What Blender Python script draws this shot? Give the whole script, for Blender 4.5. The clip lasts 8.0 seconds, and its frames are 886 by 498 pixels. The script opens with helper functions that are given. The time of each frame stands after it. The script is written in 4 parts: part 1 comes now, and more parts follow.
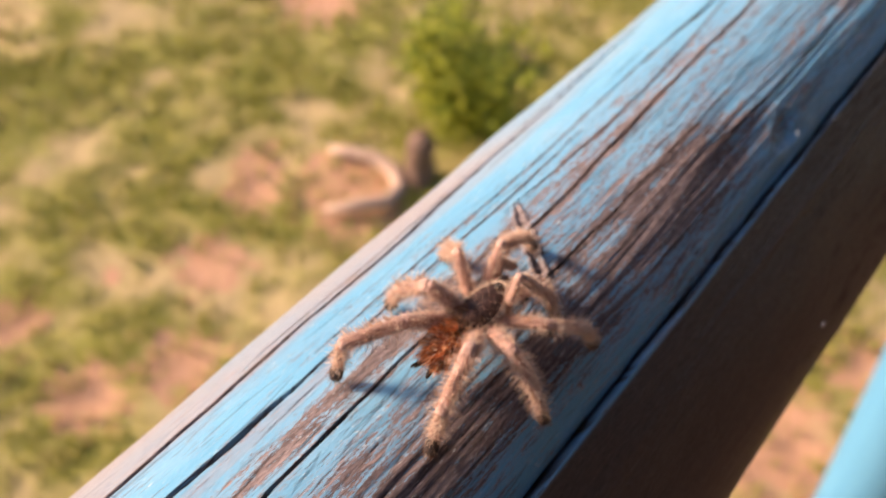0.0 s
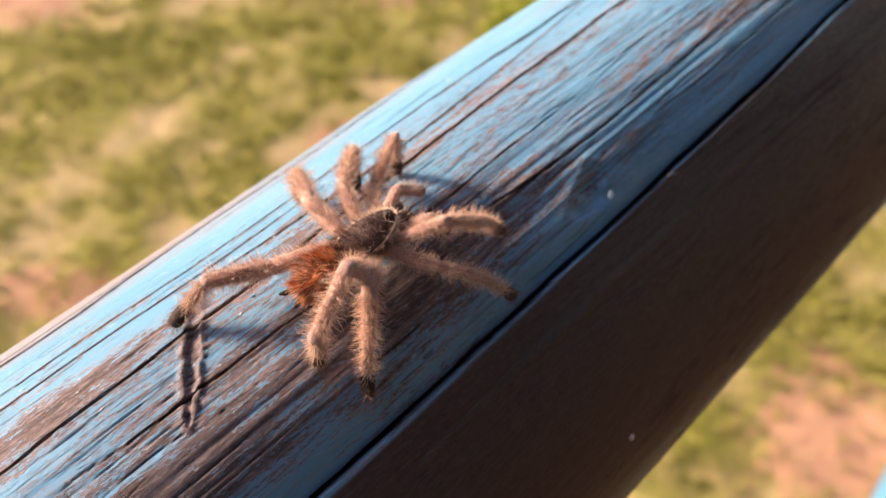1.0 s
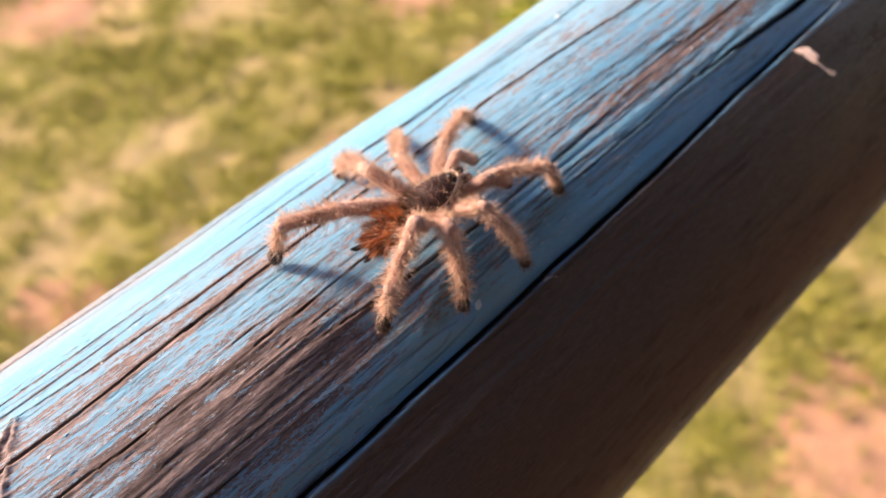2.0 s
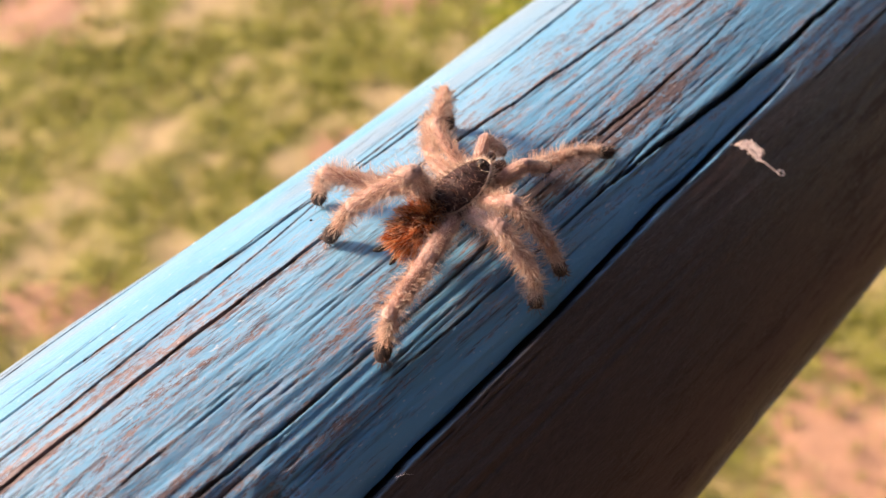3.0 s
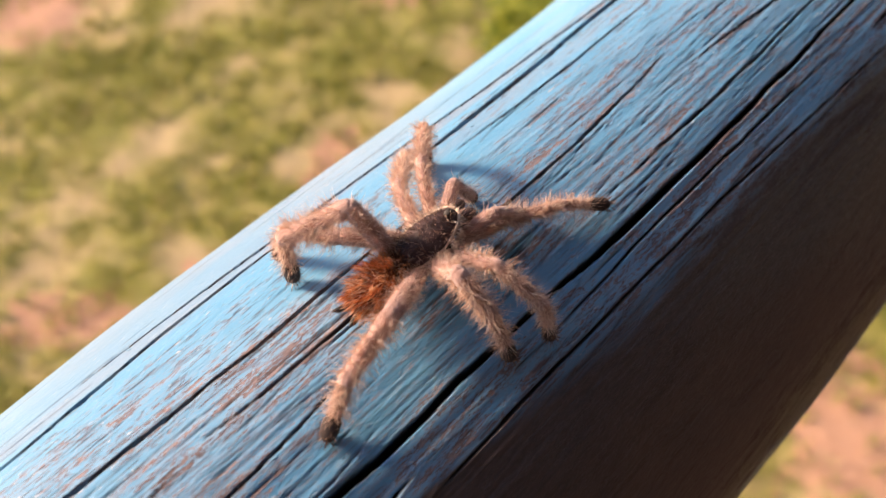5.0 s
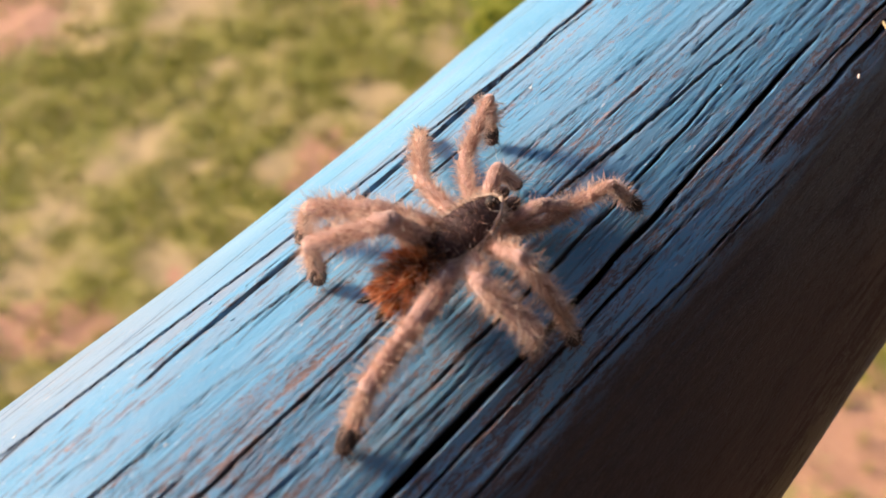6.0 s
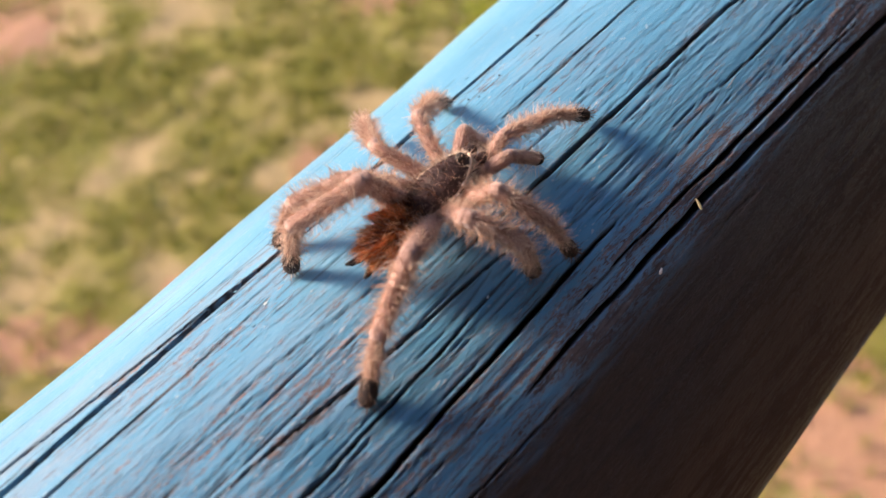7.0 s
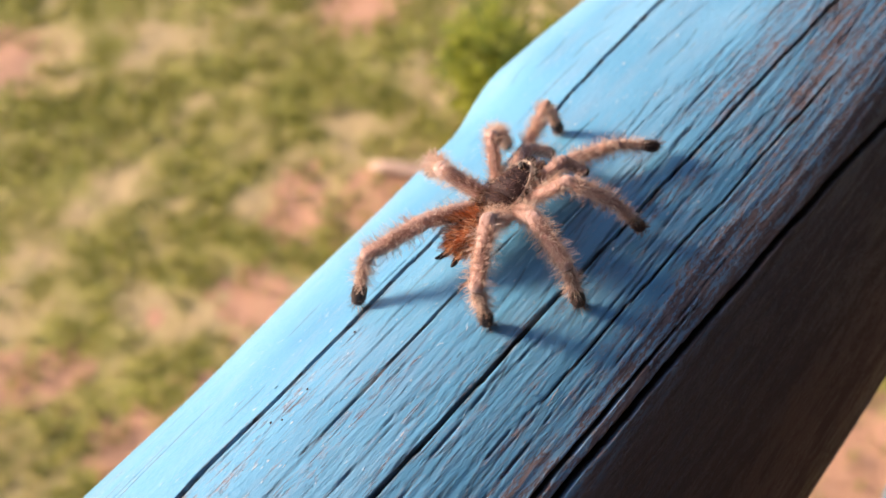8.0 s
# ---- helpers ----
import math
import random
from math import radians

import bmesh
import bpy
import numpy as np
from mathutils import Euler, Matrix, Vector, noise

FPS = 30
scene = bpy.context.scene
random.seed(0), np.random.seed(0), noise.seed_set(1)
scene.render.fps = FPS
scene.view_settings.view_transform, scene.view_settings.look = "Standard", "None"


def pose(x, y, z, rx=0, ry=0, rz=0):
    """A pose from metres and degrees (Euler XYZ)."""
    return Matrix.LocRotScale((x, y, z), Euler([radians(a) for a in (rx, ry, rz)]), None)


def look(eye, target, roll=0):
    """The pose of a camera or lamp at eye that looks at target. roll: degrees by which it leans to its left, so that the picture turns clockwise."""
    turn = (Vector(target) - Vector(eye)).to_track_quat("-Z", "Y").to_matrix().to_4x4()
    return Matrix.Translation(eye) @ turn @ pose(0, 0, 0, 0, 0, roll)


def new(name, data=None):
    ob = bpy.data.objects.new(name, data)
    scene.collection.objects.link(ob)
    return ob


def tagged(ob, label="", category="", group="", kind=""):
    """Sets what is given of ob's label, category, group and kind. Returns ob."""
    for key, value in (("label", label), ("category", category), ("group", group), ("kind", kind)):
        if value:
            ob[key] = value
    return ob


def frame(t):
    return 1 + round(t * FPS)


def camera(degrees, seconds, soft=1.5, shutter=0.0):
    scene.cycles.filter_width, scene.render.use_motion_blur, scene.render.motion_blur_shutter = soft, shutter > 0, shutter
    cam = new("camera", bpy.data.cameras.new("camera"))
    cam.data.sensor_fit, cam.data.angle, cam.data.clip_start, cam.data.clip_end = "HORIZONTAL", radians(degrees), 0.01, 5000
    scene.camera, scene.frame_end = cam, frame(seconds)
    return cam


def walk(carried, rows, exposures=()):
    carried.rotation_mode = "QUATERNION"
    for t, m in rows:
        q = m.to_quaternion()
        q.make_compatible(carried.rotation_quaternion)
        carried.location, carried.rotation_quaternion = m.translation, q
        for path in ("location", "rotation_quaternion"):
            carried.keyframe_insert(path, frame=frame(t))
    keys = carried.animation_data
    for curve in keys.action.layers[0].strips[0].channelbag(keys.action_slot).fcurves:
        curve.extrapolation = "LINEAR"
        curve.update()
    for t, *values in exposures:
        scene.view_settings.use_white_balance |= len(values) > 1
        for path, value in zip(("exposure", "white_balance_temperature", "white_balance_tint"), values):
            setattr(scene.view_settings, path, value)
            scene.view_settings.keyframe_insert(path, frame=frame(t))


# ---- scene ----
LOG_Z = 4.258          # height of the rail's axis over the lawn
R = 0.060              # radius of the rail

# ---- camera ----
cam = camera(46.72, 8.0, soft=1.5, shutter=0.06)
PATH = [
    (0.0, 0.0029, -0.0727, 0.2348, -47.01, -3.26, -52.32), (0.2, 0.0445, -0.0770, 0.2316, -47.30, -3.31, -51.43),
    (0.5, 0.0771, -0.0857, 0.2146, -47.86, -2.51, -49.96), (0.7, 0.0764, -0.0896, 0.2066, -48.23, -1.90, -49.00),
    (1.0, 0.0988, -0.1033, 0.2136, -48.36, -1.17, -47.68), (1.5, 0.1123, -0.1145, 0.2168, -48.25, -0.29, -47.27),
    (2.0, 0.1419, -0.1103, 0.2172, -47.97, -0.00, -47.33), (2.2, 0.1586, -0.1033, 0.2158, -47.95, -0.12, -47.46),
    (3.3, 0.2209, -0.0916, 0.1969, -48.43, 0.40, -48.19), (3.5, 0.2334, -0.0930, 0.2024, -48.35, 0.68, -48.30),
    (4.0, 0.2673, -0.0927, 0.2125, -48.22, 1.36, -48.20), (4.2, 0.2847, -0.0920, 0.2095, -48.35, 1.60, -48.07),
    (5.3, 0.3582, -0.0842, 0.1915, -49.47, 2.05, -48.56), (5.5, 0.3687, -0.0821, 0.1865, -49.48, 2.02, -48.81),
    (6.0, 0.4099, -0.0768, 0.1861, -49.48, 2.33, -49.32), (6.5, 0.4407, -0.0738, 0.1883, -49.70, 2.79, -49.61),
    (7.0, 0.4755, -0.0811, 0.1884, -49.48, 3.17, -49.81), (7.5, 0.5044, -0.0805, 0.1938, -49.18, 3.52, -50.21),
    (7.8, 0.5299, -0.0747, 0.1989, -48.90, 3.72, -51.00), (8.0, 0.5380, -0.0750, 0.2128, -48.86, 3.68, -51.33)]
walk(cam, [(t, pose(x, y, LOG_Z + z, 90 + p, r, w)) for t, x, y, z, p, r, w in PATH], [(0.0, 0.86, 7300, 21), (1.0, 1.02, 7400, 22), (1.6, 1.25, 7500, 23), (2.2, 1.12, 7400, 23), (3.5, 1.02, 7200, 22), (5.5, 0.89, 7100, 22), (6.5, 0.74, 6700, 17), (7.5, 0.85, 6700, 18), (8.0, 0.85, 6700, 18)])
cam.data.dof.use_dof = True
cam.data.dof.focus_distance = 0.181
cam.data.dof.aperture_fstop = 17.0

# ---- light ----
SUN_AZ, SUN_EL = Vector((-0.44, 0.90)).normalized(), radians(26.0)
SUN = Vector((SUN_AZ.x * math.cos(SUN_EL), SUN_AZ.y * math.cos(SUN_EL), math.sin(SUN_EL)))
world = bpy.data.worlds.new("sky")
scene.world = world
world.use_nodes = True
sky = world.node_tree.nodes.new("ShaderNodeTexSky")
sky.sky_type, sky.sun_disc = "NISHITA", False
sky.sun_elevation, sky.sun_rotation = SUN_EL, math.atan2(SUN_AZ.x, SUN_AZ.y)
background = world.node_tree.nodes["Background"]
background.inputs[1].default_value = 0.128
world.node_tree.links.new(sky.outputs[0], background.inputs[0])
sun = new("sun", bpy.data.lights.new("sun", "SUN"))
sun.data.energy, sun.data.angle, sun.data.color = 4.8, radians(14.0), (1.0, 0.78, 0.57)
sun.matrix_world = look(SUN * 20, (0, 0, 0))


# ---- materials ----
def material(name, rough=0.7, metal=0.0):
    m = bpy.data.materials.new(name)
    m.use_nodes = True
    b = m.node_tree.nodes["Principled BSDF"]
    b.inputs["Roughness"].default_value, b.inputs["Metallic"].default_value = rough, metal
    return m, m.node_tree.nodes, m.node_tree.links, b


def noise_node(nodes, links, scale, detail=4.0, rough=0.6, stretch=(1, 1, 1), distort=0.0):
    co = nodes.new("ShaderNodeTexCoord")
    mp = nodes.new("ShaderNodeMapping")
    mp.inputs["Scale"].default_value = stretch
    n = nodes.new("ShaderNodeTexNoise")
    n.inputs["Scale"].default_value, n.inputs["Detail"].default_value = scale, detail
    n.inputs["Roughness"].default_value, n.inputs["Distortion"].default_value = rough, distort
    links.new(co.outputs["Object"], mp.inputs["Vector"])
    links.new(mp.outputs["Vector"], n.inputs["Vector"])
    return n.outputs["Fac"]


def ramp(nodes, links, fac, *stops):
    r = nodes.new("ShaderNodeValToRGB")
    while len(r.color_ramp.elements) < len(stops):
        r.color_ramp.elements.new(0.5)
    for e, (p, c) in zip(r.color_ramp.elements, stops):
        e.position, e.color = p, (*c, 1) if len(c) == 3 else c
    links.new(fac, r.inputs[0])
    return r.outputs[0]


def mix(nodes, links, fac, a, b, blend="MIX"):
    m = nodes.new("ShaderNodeMix")
    m.data_type, m.blend_type = "RGBA", blend
    for socket, v in ((m.inputs[0], fac), (m.inputs[6], a), (m.inputs[7], b)):
        if isinstance(v, (int, float)):
            socket.default_value = v
        elif isinstance(v, tuple):
            socket.default_value = (*v, 1)
        else:
            links.new(v, socket)
    return m.outputs[2]


def bump(nodes, links, bsdf, height, strength=0.4, distance=0.001):
    b = nodes.new("ShaderNodeBump")
    b.inputs["Strength"].default_value, b.inputs["Distance"].default_value = strength, distance
    links.new(height, b.inputs["Height"])
    links.new(b.outputs[0], bsdf.inputs["Normal"])


def maths(nodes, links, op, a, b):
    m = nodes.new("ShaderNodeMath")
    m.operation = op
    for socket, v in zip(m.inputs, (a, b)):
        if isinstance(v, (int, float)):
            socket.default_value = v
        else:
            links.new(v, socket)
    return m.outputs[0]


def simple(name, color, color2, scale=40, rough=0.7, bumpy=0.3, dist=0.001, stretch=(1, 1, 1), per_object=0.0):
    m, n, l, b = material(name, rough)
    f = noise_node(n, l, scale, stretch=stretch)
    c = ramp(n, l, f, (0.3, color), (0.7, color2))
    l.new(c, b.inputs["Base Color"])
    if bumpy:
        bump(n, l, b, noise_node(n, l, scale * 4, stretch=stretch), bumpy, dist)
    return m


def rail_material():
    m, n, l, b = material("weathered_blue_paint", 0.55)
    wear_shade = n.new("ShaderNodeAttribute")
    wear_shade.attribute_name = "wear_shade"
    groove = n.new("ShaderNodeAttribute")
    groove.attribute_name = "groove"
    grey = n.new("ShaderNodeAttribute")
    grey.attribute_name = "bleached"
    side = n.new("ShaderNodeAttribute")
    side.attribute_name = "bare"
    fine = noise_node(n, l, 1500, 4, 0.65, (0.25, 1, 1))
    long_grain = noise_node(n, l, 700, 5, 0.65, (0.07, 1, 1), 0.4)
    chalk = noise_node(n, l, 160, 5, 0.7, (0.16, 1, 1))
    blot = noise_node(n, l, 45, 4, 0.6, (0.35, 1, 1))
    blue = ramp(n, l, blot, (0.25, (0.078, 0.288, 0.495)), (0.5, (0.112, 0.354, 0.578)), (0.8, (0.190, 0.435, 0.65)))
    blue = mix(n, l, ramp(n, l, chalk, (0.50, (0, 0, 0)), (0.70, (0.18, 0.18, 0.18))), blue, (0.38, 0.36, 0.42))
    grain = maths(n, l, "ADD", maths(n, l, "MULTIPLY", fine, 0.5), maths(n, l, "MULTIPLY", long_grain, 0.5))
    wood = ramp(n, l, grain, (0.34, (0.026, 0.019, 0.019)), (0.48, (0.130, 0.098, 0.104)), (0.68, (0.37, 0.300, 0.315)))
    rust = noise_node(n, l, 28, 3, 0.6, (0.3, 1, 1))
    wood = mix(n, l, ramp(n, l, rust, (0.62, (0, 0, 0)), (0.80, (0.4, 0.4, 0.4))), wood, (0.28, 0.170, 0.140))
    ash = ramp(n, l, fine, (0.2, (0.21, 0.195, 0.225)), (0.8, (0.35, 0.32, 0.37)))
    edge = maths(n, l, "ADD", wear_shade.outputs["Fac"], maths(n, l, "MULTIPLY", maths(n, l, "SUBTRACT", grain, 0.5), 1.7))
    micro = noise_node(n, l, 4200, 3, 0.6, (0.22, 1, 1))
    edge = maths(n, l, "ADD", edge, maths(n, l, "MULTIPLY", maths(n, l, "SUBTRACT", micro, 0.5), 0.9))
    worn = ramp(n, l, edge, (0.47, (0, 0, 0)), (0.57, (1, 1, 1)))
    pink = ramp(n, l, edge, (0.26, (0, 0, 0)), (0.42, (0.24, 0.24, 0.24)))
    c = mix(n, l, worn, mix(n, l, pink, blue, (0.37, 0.32, 0.37)), wood)
    # short dark nicks along the grain
    nick = ramp(n, l, noise_node(n, l, 2300, 2, 0.5, (0.06, 1, 1), 0.25), (0.595, (0, 0, 0)), (0.625, (1, 1, 1)))
    where = ramp(n, l, noise_node(n, l, 55, 3, 0.6, (0.4, 1, 1)), (0.36, (0.25, 0.25, 0.25)), (0.52, (1, 1, 1)))
    nick = maths(n, l, "MULTIPLY", maths(n, l, "MULTIPLY", nick, where), ramp(n, l, wear_shade.outputs["Fac"], (0.10, (0, 0, 0)), (0.28, (1, 1, 1))))
    c = mix(n, l, maths(n, l, "MULTIPLY", nick, 0.7), c, (0.055, 0.040, 0.045))
    # small scabs where the paint has come off in flecks
    fleck = ramp(n, l, noise_node(n, l, 820, 4, 0.65, (0.28, 1, 1), 0.6), (0.565, (0, 0, 0)), (0.595, (1, 1, 1)))
    fleck = maths(n, l, "MULTIPLY", maths(n, l, "MULTIPLY", fleck, where), ramp(n, l, wear_shade.outputs["Fac"], (0.14, (0, 0, 0)), (0.30, (1, 1, 1))))
    c = mix(n, l, maths(n, l, "MULTIPLY", fleck, 0.5), c, (0.150, 0.118, 0.140))
    # glints on lifted flakes, painted in as pale specks
    flake_glint = ramp(n, l, noise_node(n, l, 1500, 2, 0.5, (0.32, 1, 1), 0.5), (0.68, (0, 0, 0)), (0.72, (1, 1, 1)))
    flake_glint = maths(n, l, "MULTIPLY", flake_glint, where)
    c = mix(n, l, maths(n, l, "MULTIPLY", flake_glint, 0.7), c, (0.50, 0.56, 0.62))
    c = mix(n, l, maths(n, l, "MULTIPLY", grey.outputs["Fac"], ramp(n, l, blot, (0.25, (0.5, 0.5, 0.5)), (0.6, (1, 1, 1)))), c, ash)
    # dark brown of the side below the split, partly painted in for its shade
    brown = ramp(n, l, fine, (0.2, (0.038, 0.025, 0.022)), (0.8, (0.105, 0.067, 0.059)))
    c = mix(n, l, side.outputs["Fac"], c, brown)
    # near-black in the splits: dark wood inside, and their shade painted in
    c = mix(n, l, groove.outputs["Fac"], c, (0.035, 0.022, 0.018))
    l.new(c, b.inputs["Base Color"])
    l.new(ramp(n, l, worn, (0, (0.42, 0.42, 0.42)), (1, (0.80, 0.80, 0.80))), b.inputs["Roughness"])
    h = maths(n, l, "SUBTRACT", maths(n, l, "ADD", fine, maths(n, l, "MULTIPLY", worn, -0.35)), maths(n, l, "SUBTRACT", maths(n, l, "ADD", maths(n, l, "MULTIPLY", nick, 0.9), maths(n, l, "MULTIPLY", fleck, 0.35)), maths(n, l, "ADD", flake_glint, maths(n, l, "MULTIPLY", micro, 0.5))))
    bump(n, l, b, h, 0.5, 0.0004)
    return m


def ground_material():
    m, n, l, b = material("lawn_soil", 0.95)
    mid = noise_node(n, l, 9, 5, 0.65)
    small = noise_node(n, l, 55, 4, 0.7)
    soil = n.new("ShaderNodeAttribute")
    soil.attribute_name = "soil"
    lush = n.new("ShaderNodeAttribute")
    lush.attribute_name = "lush"
    thatch = ramp(n, l, small, (0.25, (0.36, 0.27, 0.12)), (0.75, (0.64, 0.50, 0.27)))
    green = ramp(n, l, small, (0.25, (0.235, 0.235, 0.044)), (0.75, (0.40, 0.380, 0.095)))
    earth = ramp(n, l, small, (0.25, (0.42, 0.22, 0.13)), (0.75, (0.70, 0.42, 0.275)))
    f = maths(n, l, "ADD", lush.outputs["Fac"], maths(n, l, "MULTIPLY", maths(n, l, "SUBTRACT", mid, 0.5), 0.8))
    c = mix(n, l, ramp(n, l, f, (0.30, (0, 0, 0)), (0.72, (1, 1, 1))), thatch, green)
    e = maths(n, l, "ADD", soil.outputs["Fac"], maths(n, l, "MULTIPLY", maths(n, l, "SUBTRACT", mid, 0.5), 1.6))
    c = mix(n, l, ramp(n, l, e, (0.40, (0, 0, 0)), (0.62, (1, 1, 1))), c, earth)
    l.new(c, b.inputs["Base Color"])
    bump(n, l, b, maths(n, l, "ADD", mid, small), 0.8, 0.02)
    return m


def island_material(name, stops, rough=0.8, translucent=0.0, gloss=0.3):
    m, n, l, b = material(name, rough)
    g = n.new("ShaderNodeNewGeometry")
    l.new(ramp(n, l, g.outputs["Random Per Island"], *stops), b.inputs["Base Color"])
    b.inputs["Specular IOR Level"].default_value = gloss
    if translucent:
        t = n.new("ShaderNodeBsdfTranslucent")
        l.new(ramp(n, l, g.outputs["Random Per Island"], *stops), t.inputs[0])
        s = n.new("ShaderNodeMixShader")
        s.inputs[0].default_value = translucent
        l.new(b.outputs[0], s.inputs[1])
        l.new(t.outputs[0], s.inputs[2])
        l.new(s.outputs[0], n["Material Output"].inputs[0])
    return m


RAIL = rail_material()
LAWN = ground_material()
GRASS = island_material("grass_blades", ((0.0, (0.20, 0.225, 0.030)), (0.45, (0.30, 0.32, 0.052)), (0.7, (0.38, 0.35, 0.11)), (1.0, (0.60, 0.48, 0.25))), 0.7, 0.3)
LEAF = island_material("bush_leaves", ((0.0, (0.10, 0.145, 0.016)), (0.5, (0.25, 0.30, 0.032)), (1.0, (0.46, 0.46, 0.06))), 0.5, 0.35)
BARK = simple("bark", (0.10, 0.06, 0.045), (0.26, 0.17, 0.13), 30, 0.9, 0.7, 0.01)
PALE_WOOD = simple("dry_wood", (0.36, 0.25, 0.195), (0.54, 0.385, 0.31), 25, 0.85, 0.5, 0.005)
POST_PAINT = simple("blue_post_paint", (0.065, 0.25, 0.45), (0.095, 0.30, 0.50), 18, 0.45, 0.2, 0.002, (1, 1, 0.1))
DECK_WOOD = simple("unseen_deck_boards", (0.07, 0.045, 0.035), (0.14, 0.09, 0.07), 12, 0.8, 0.4, 0.003, (0.1, 1, 1))
WALL_WOOD = simple("unseen_dark_wall", (0.05, 0.032, 0.026), (0.09, 0.06, 0.048), 10, 0.8, 0.4, 0.003, (1, 1, 0.1))
SKIN = simple("leg_skin", (0.22, 0.112, 0.094), (0.68, 0.430, 0.370), 700, 0.75, 0.8, 0.0005, (0.28, 1, 1))
DUSK_SKIN = simple("brown_leg_skin", (0.13, 0.070, 0.056), (0.46, 0.280, 0.230), 700, 0.75, 0.8, 0.0005, (0.28, 1, 1))
FOOT = simple("dark_foot_pad", (0.020, 0.013, 0.012), (0.055, 0.034, 0.030), 900, 0.8, 0.6, 0.0003)
SKIN.node_tree.nodes["Principled BSDF"].inputs["Sheen Weight"].default_value = 0.5
SHELL = simple("carapace_shell", (0.026, 0.013, 0.013), (0.095, 0.048, 0.046), 420, 0.7, 0.6, 0.0004)
RIM = simple("pale_rim", (0.50, 0.36, 0.28), (0.80, 0.66, 0.54), 700, 0.6, 0.5, 0.0003)
BELLY = simple("abdomen_skin", (0.07, 0.020, 0.009), (0.32, 0.090, 0.028), 520, 0.8, 0.6, 0.0004)
BLACK = simple("spinneret_black", (0.010, 0.008, 0.007), (0.030, 0.022, 0.018), 800, 0.6, 0.4, 0.0003)
PALE_HAIR = island_material("pale_leg_hair", ((0.0, (0.60, 0.41, 0.33)), (0.5, (0.83, 0.65, 0.55)), (1.0, (0.95, 0.88, 0.80))), 0.45, 0.5)
RIM_HAIR = island_material("pale_rim_hair", ((0.0, (0.62, 0.46, 0.36)), (0.5, (0.85, 0.73, 0.62)), (1.0, (0.95, 0.90, 0.83))), 0.5, 0.4)
RUST_HAIR = island_material("rust_hair", ((0.0, (0.25, 0.060, 0.018)), (0.45, (0.84, 0.32, 0.10)), (1.0, (0.98, 0.80, 0.56))), 0.5, 0.3)
DARK_HAIR = island_material("brown_hair", ((0.0, (0.055, 0.028, 0.020)), (0.6, (0.24, 0.130, 0.088)), (0.8, (0.50, 0.32, 0.23)), (1.0, (0.80, 0.66, 0.52))), 0.5, 0.25)
SHELL_HAIR = island_material("dark_shell_hair", ((0.0, (0.024, 0.013, 0.012)), (0.6, (0.095, 0.052, 0.046)), (0.85, (0.30, 0.18, 0.15)), (1.0, (0.75, 0.58, 0.48))), 0.5, 0.1)
LINT = island_material("lint_fibre", ((0.0, (0.76, 0.64, 0.63)), (1.0, (0.92, 0.84, 0.83))), 0.8, 0.3)
STRAW = simple("straw", (0.62, 0.50, 0.26), (0.80, 0.68, 0.42), 600, 0.6, 0.2, 0.0002)
FLAKE = simple("blue_paint_flake", (0.13, 0.36, 0.55), (0.22, 0.45, 0.62), 500, 0.55, 0.3, 0.0002)
STRAW_FIBRE = simple("torn_wood_fibre", (0.30, 0.21, 0.17), (0.55, 0.43, 0.37), 500, 0.8, 0.3, 0.0002)
CHIP = simple("pale_paint_chip", (0.50, 0.66, 0.74), (0.72, 0.82, 0.86), 700, 0.5, 0.3, 0.0002)


# ---- helpers for meshes ----
def mesh_from(name, verts, faces, mat, smooth=True):
    me = bpy.data.meshes.new(name)
    me.from_pydata([tuple(v) for v in verts], [], [tuple(f) for f in faces])
    me.materials.append(mat)
    if smooth:
        me.polygons.foreach_set("use_smooth", [True] * len(me.polygons))
    me.update()
    return me


def part_of(name, me, parent, label=""):
    ob = new(name, me)
    ob.parent = parent
    return tagged(ob, label)


def lattice(x, y, seed):
    """Smooth value noise on a plane, 0 to 1."""
    table = np.random.RandomState(seed).rand(256, 256)
    xi, yi = np.floor(x).astype(int), np.floor(y).astype(int)
    u, v = x - xi, y - yi
    u, v = u * u * (3 - 2 * u), v * v * (3 - 2 * v)
    a, b = table[xi % 256, yi % 256], table[(xi + 1) % 256, yi % 256]
    c, d = table[xi % 256, (yi + 1) % 256], table[(xi + 1) % 256, (yi + 1) % 256]
    return (a * (1 - u) + b * u) * (1 - v) + (c * (1 - u) + d * u) * v


def step(a, b, x):
    u = np.clip((x - a) / (b - a), 0, 1)
    return u * u * (3 - 2 * u)


def tube(points, radii, sides=12, squash=1.0):
    """Verts and faces of a round limb through points, closed at both ends."""
    pts = [Vector(p) for p in points]
    verts, faces = [], []
    for i, p in enumerate(pts):
        d = (pts[min(i + 1, len(pts) - 1)] - pts[max(i - 1, 0)]).normalized()
        side = d.cross(Vector((0, 0, 1)))
        side = side.normalized() if side.length > 1e-3 else Vector((0, 1, 0))
        up = side.cross(d)
        for k in range(sides):
            a = 2 * math.pi * k / sides
            verts.append(p + radii[i] * (math.cos(a) * side + squash * math.sin(a) * up))
    for i in range(len(pts) - 1):
        for k in range(sides):
            q = (k + 1) % sides
            faces.append((i * sides + k, i * sides + q, (i + 1) * sides + q, (i + 1) * sides + k))
    faces.append(tuple(range(sides))[::-1])
    faces.append(tuple(range((len(pts) - 1) * sides, len(pts) * sides)))
    return verts, faces


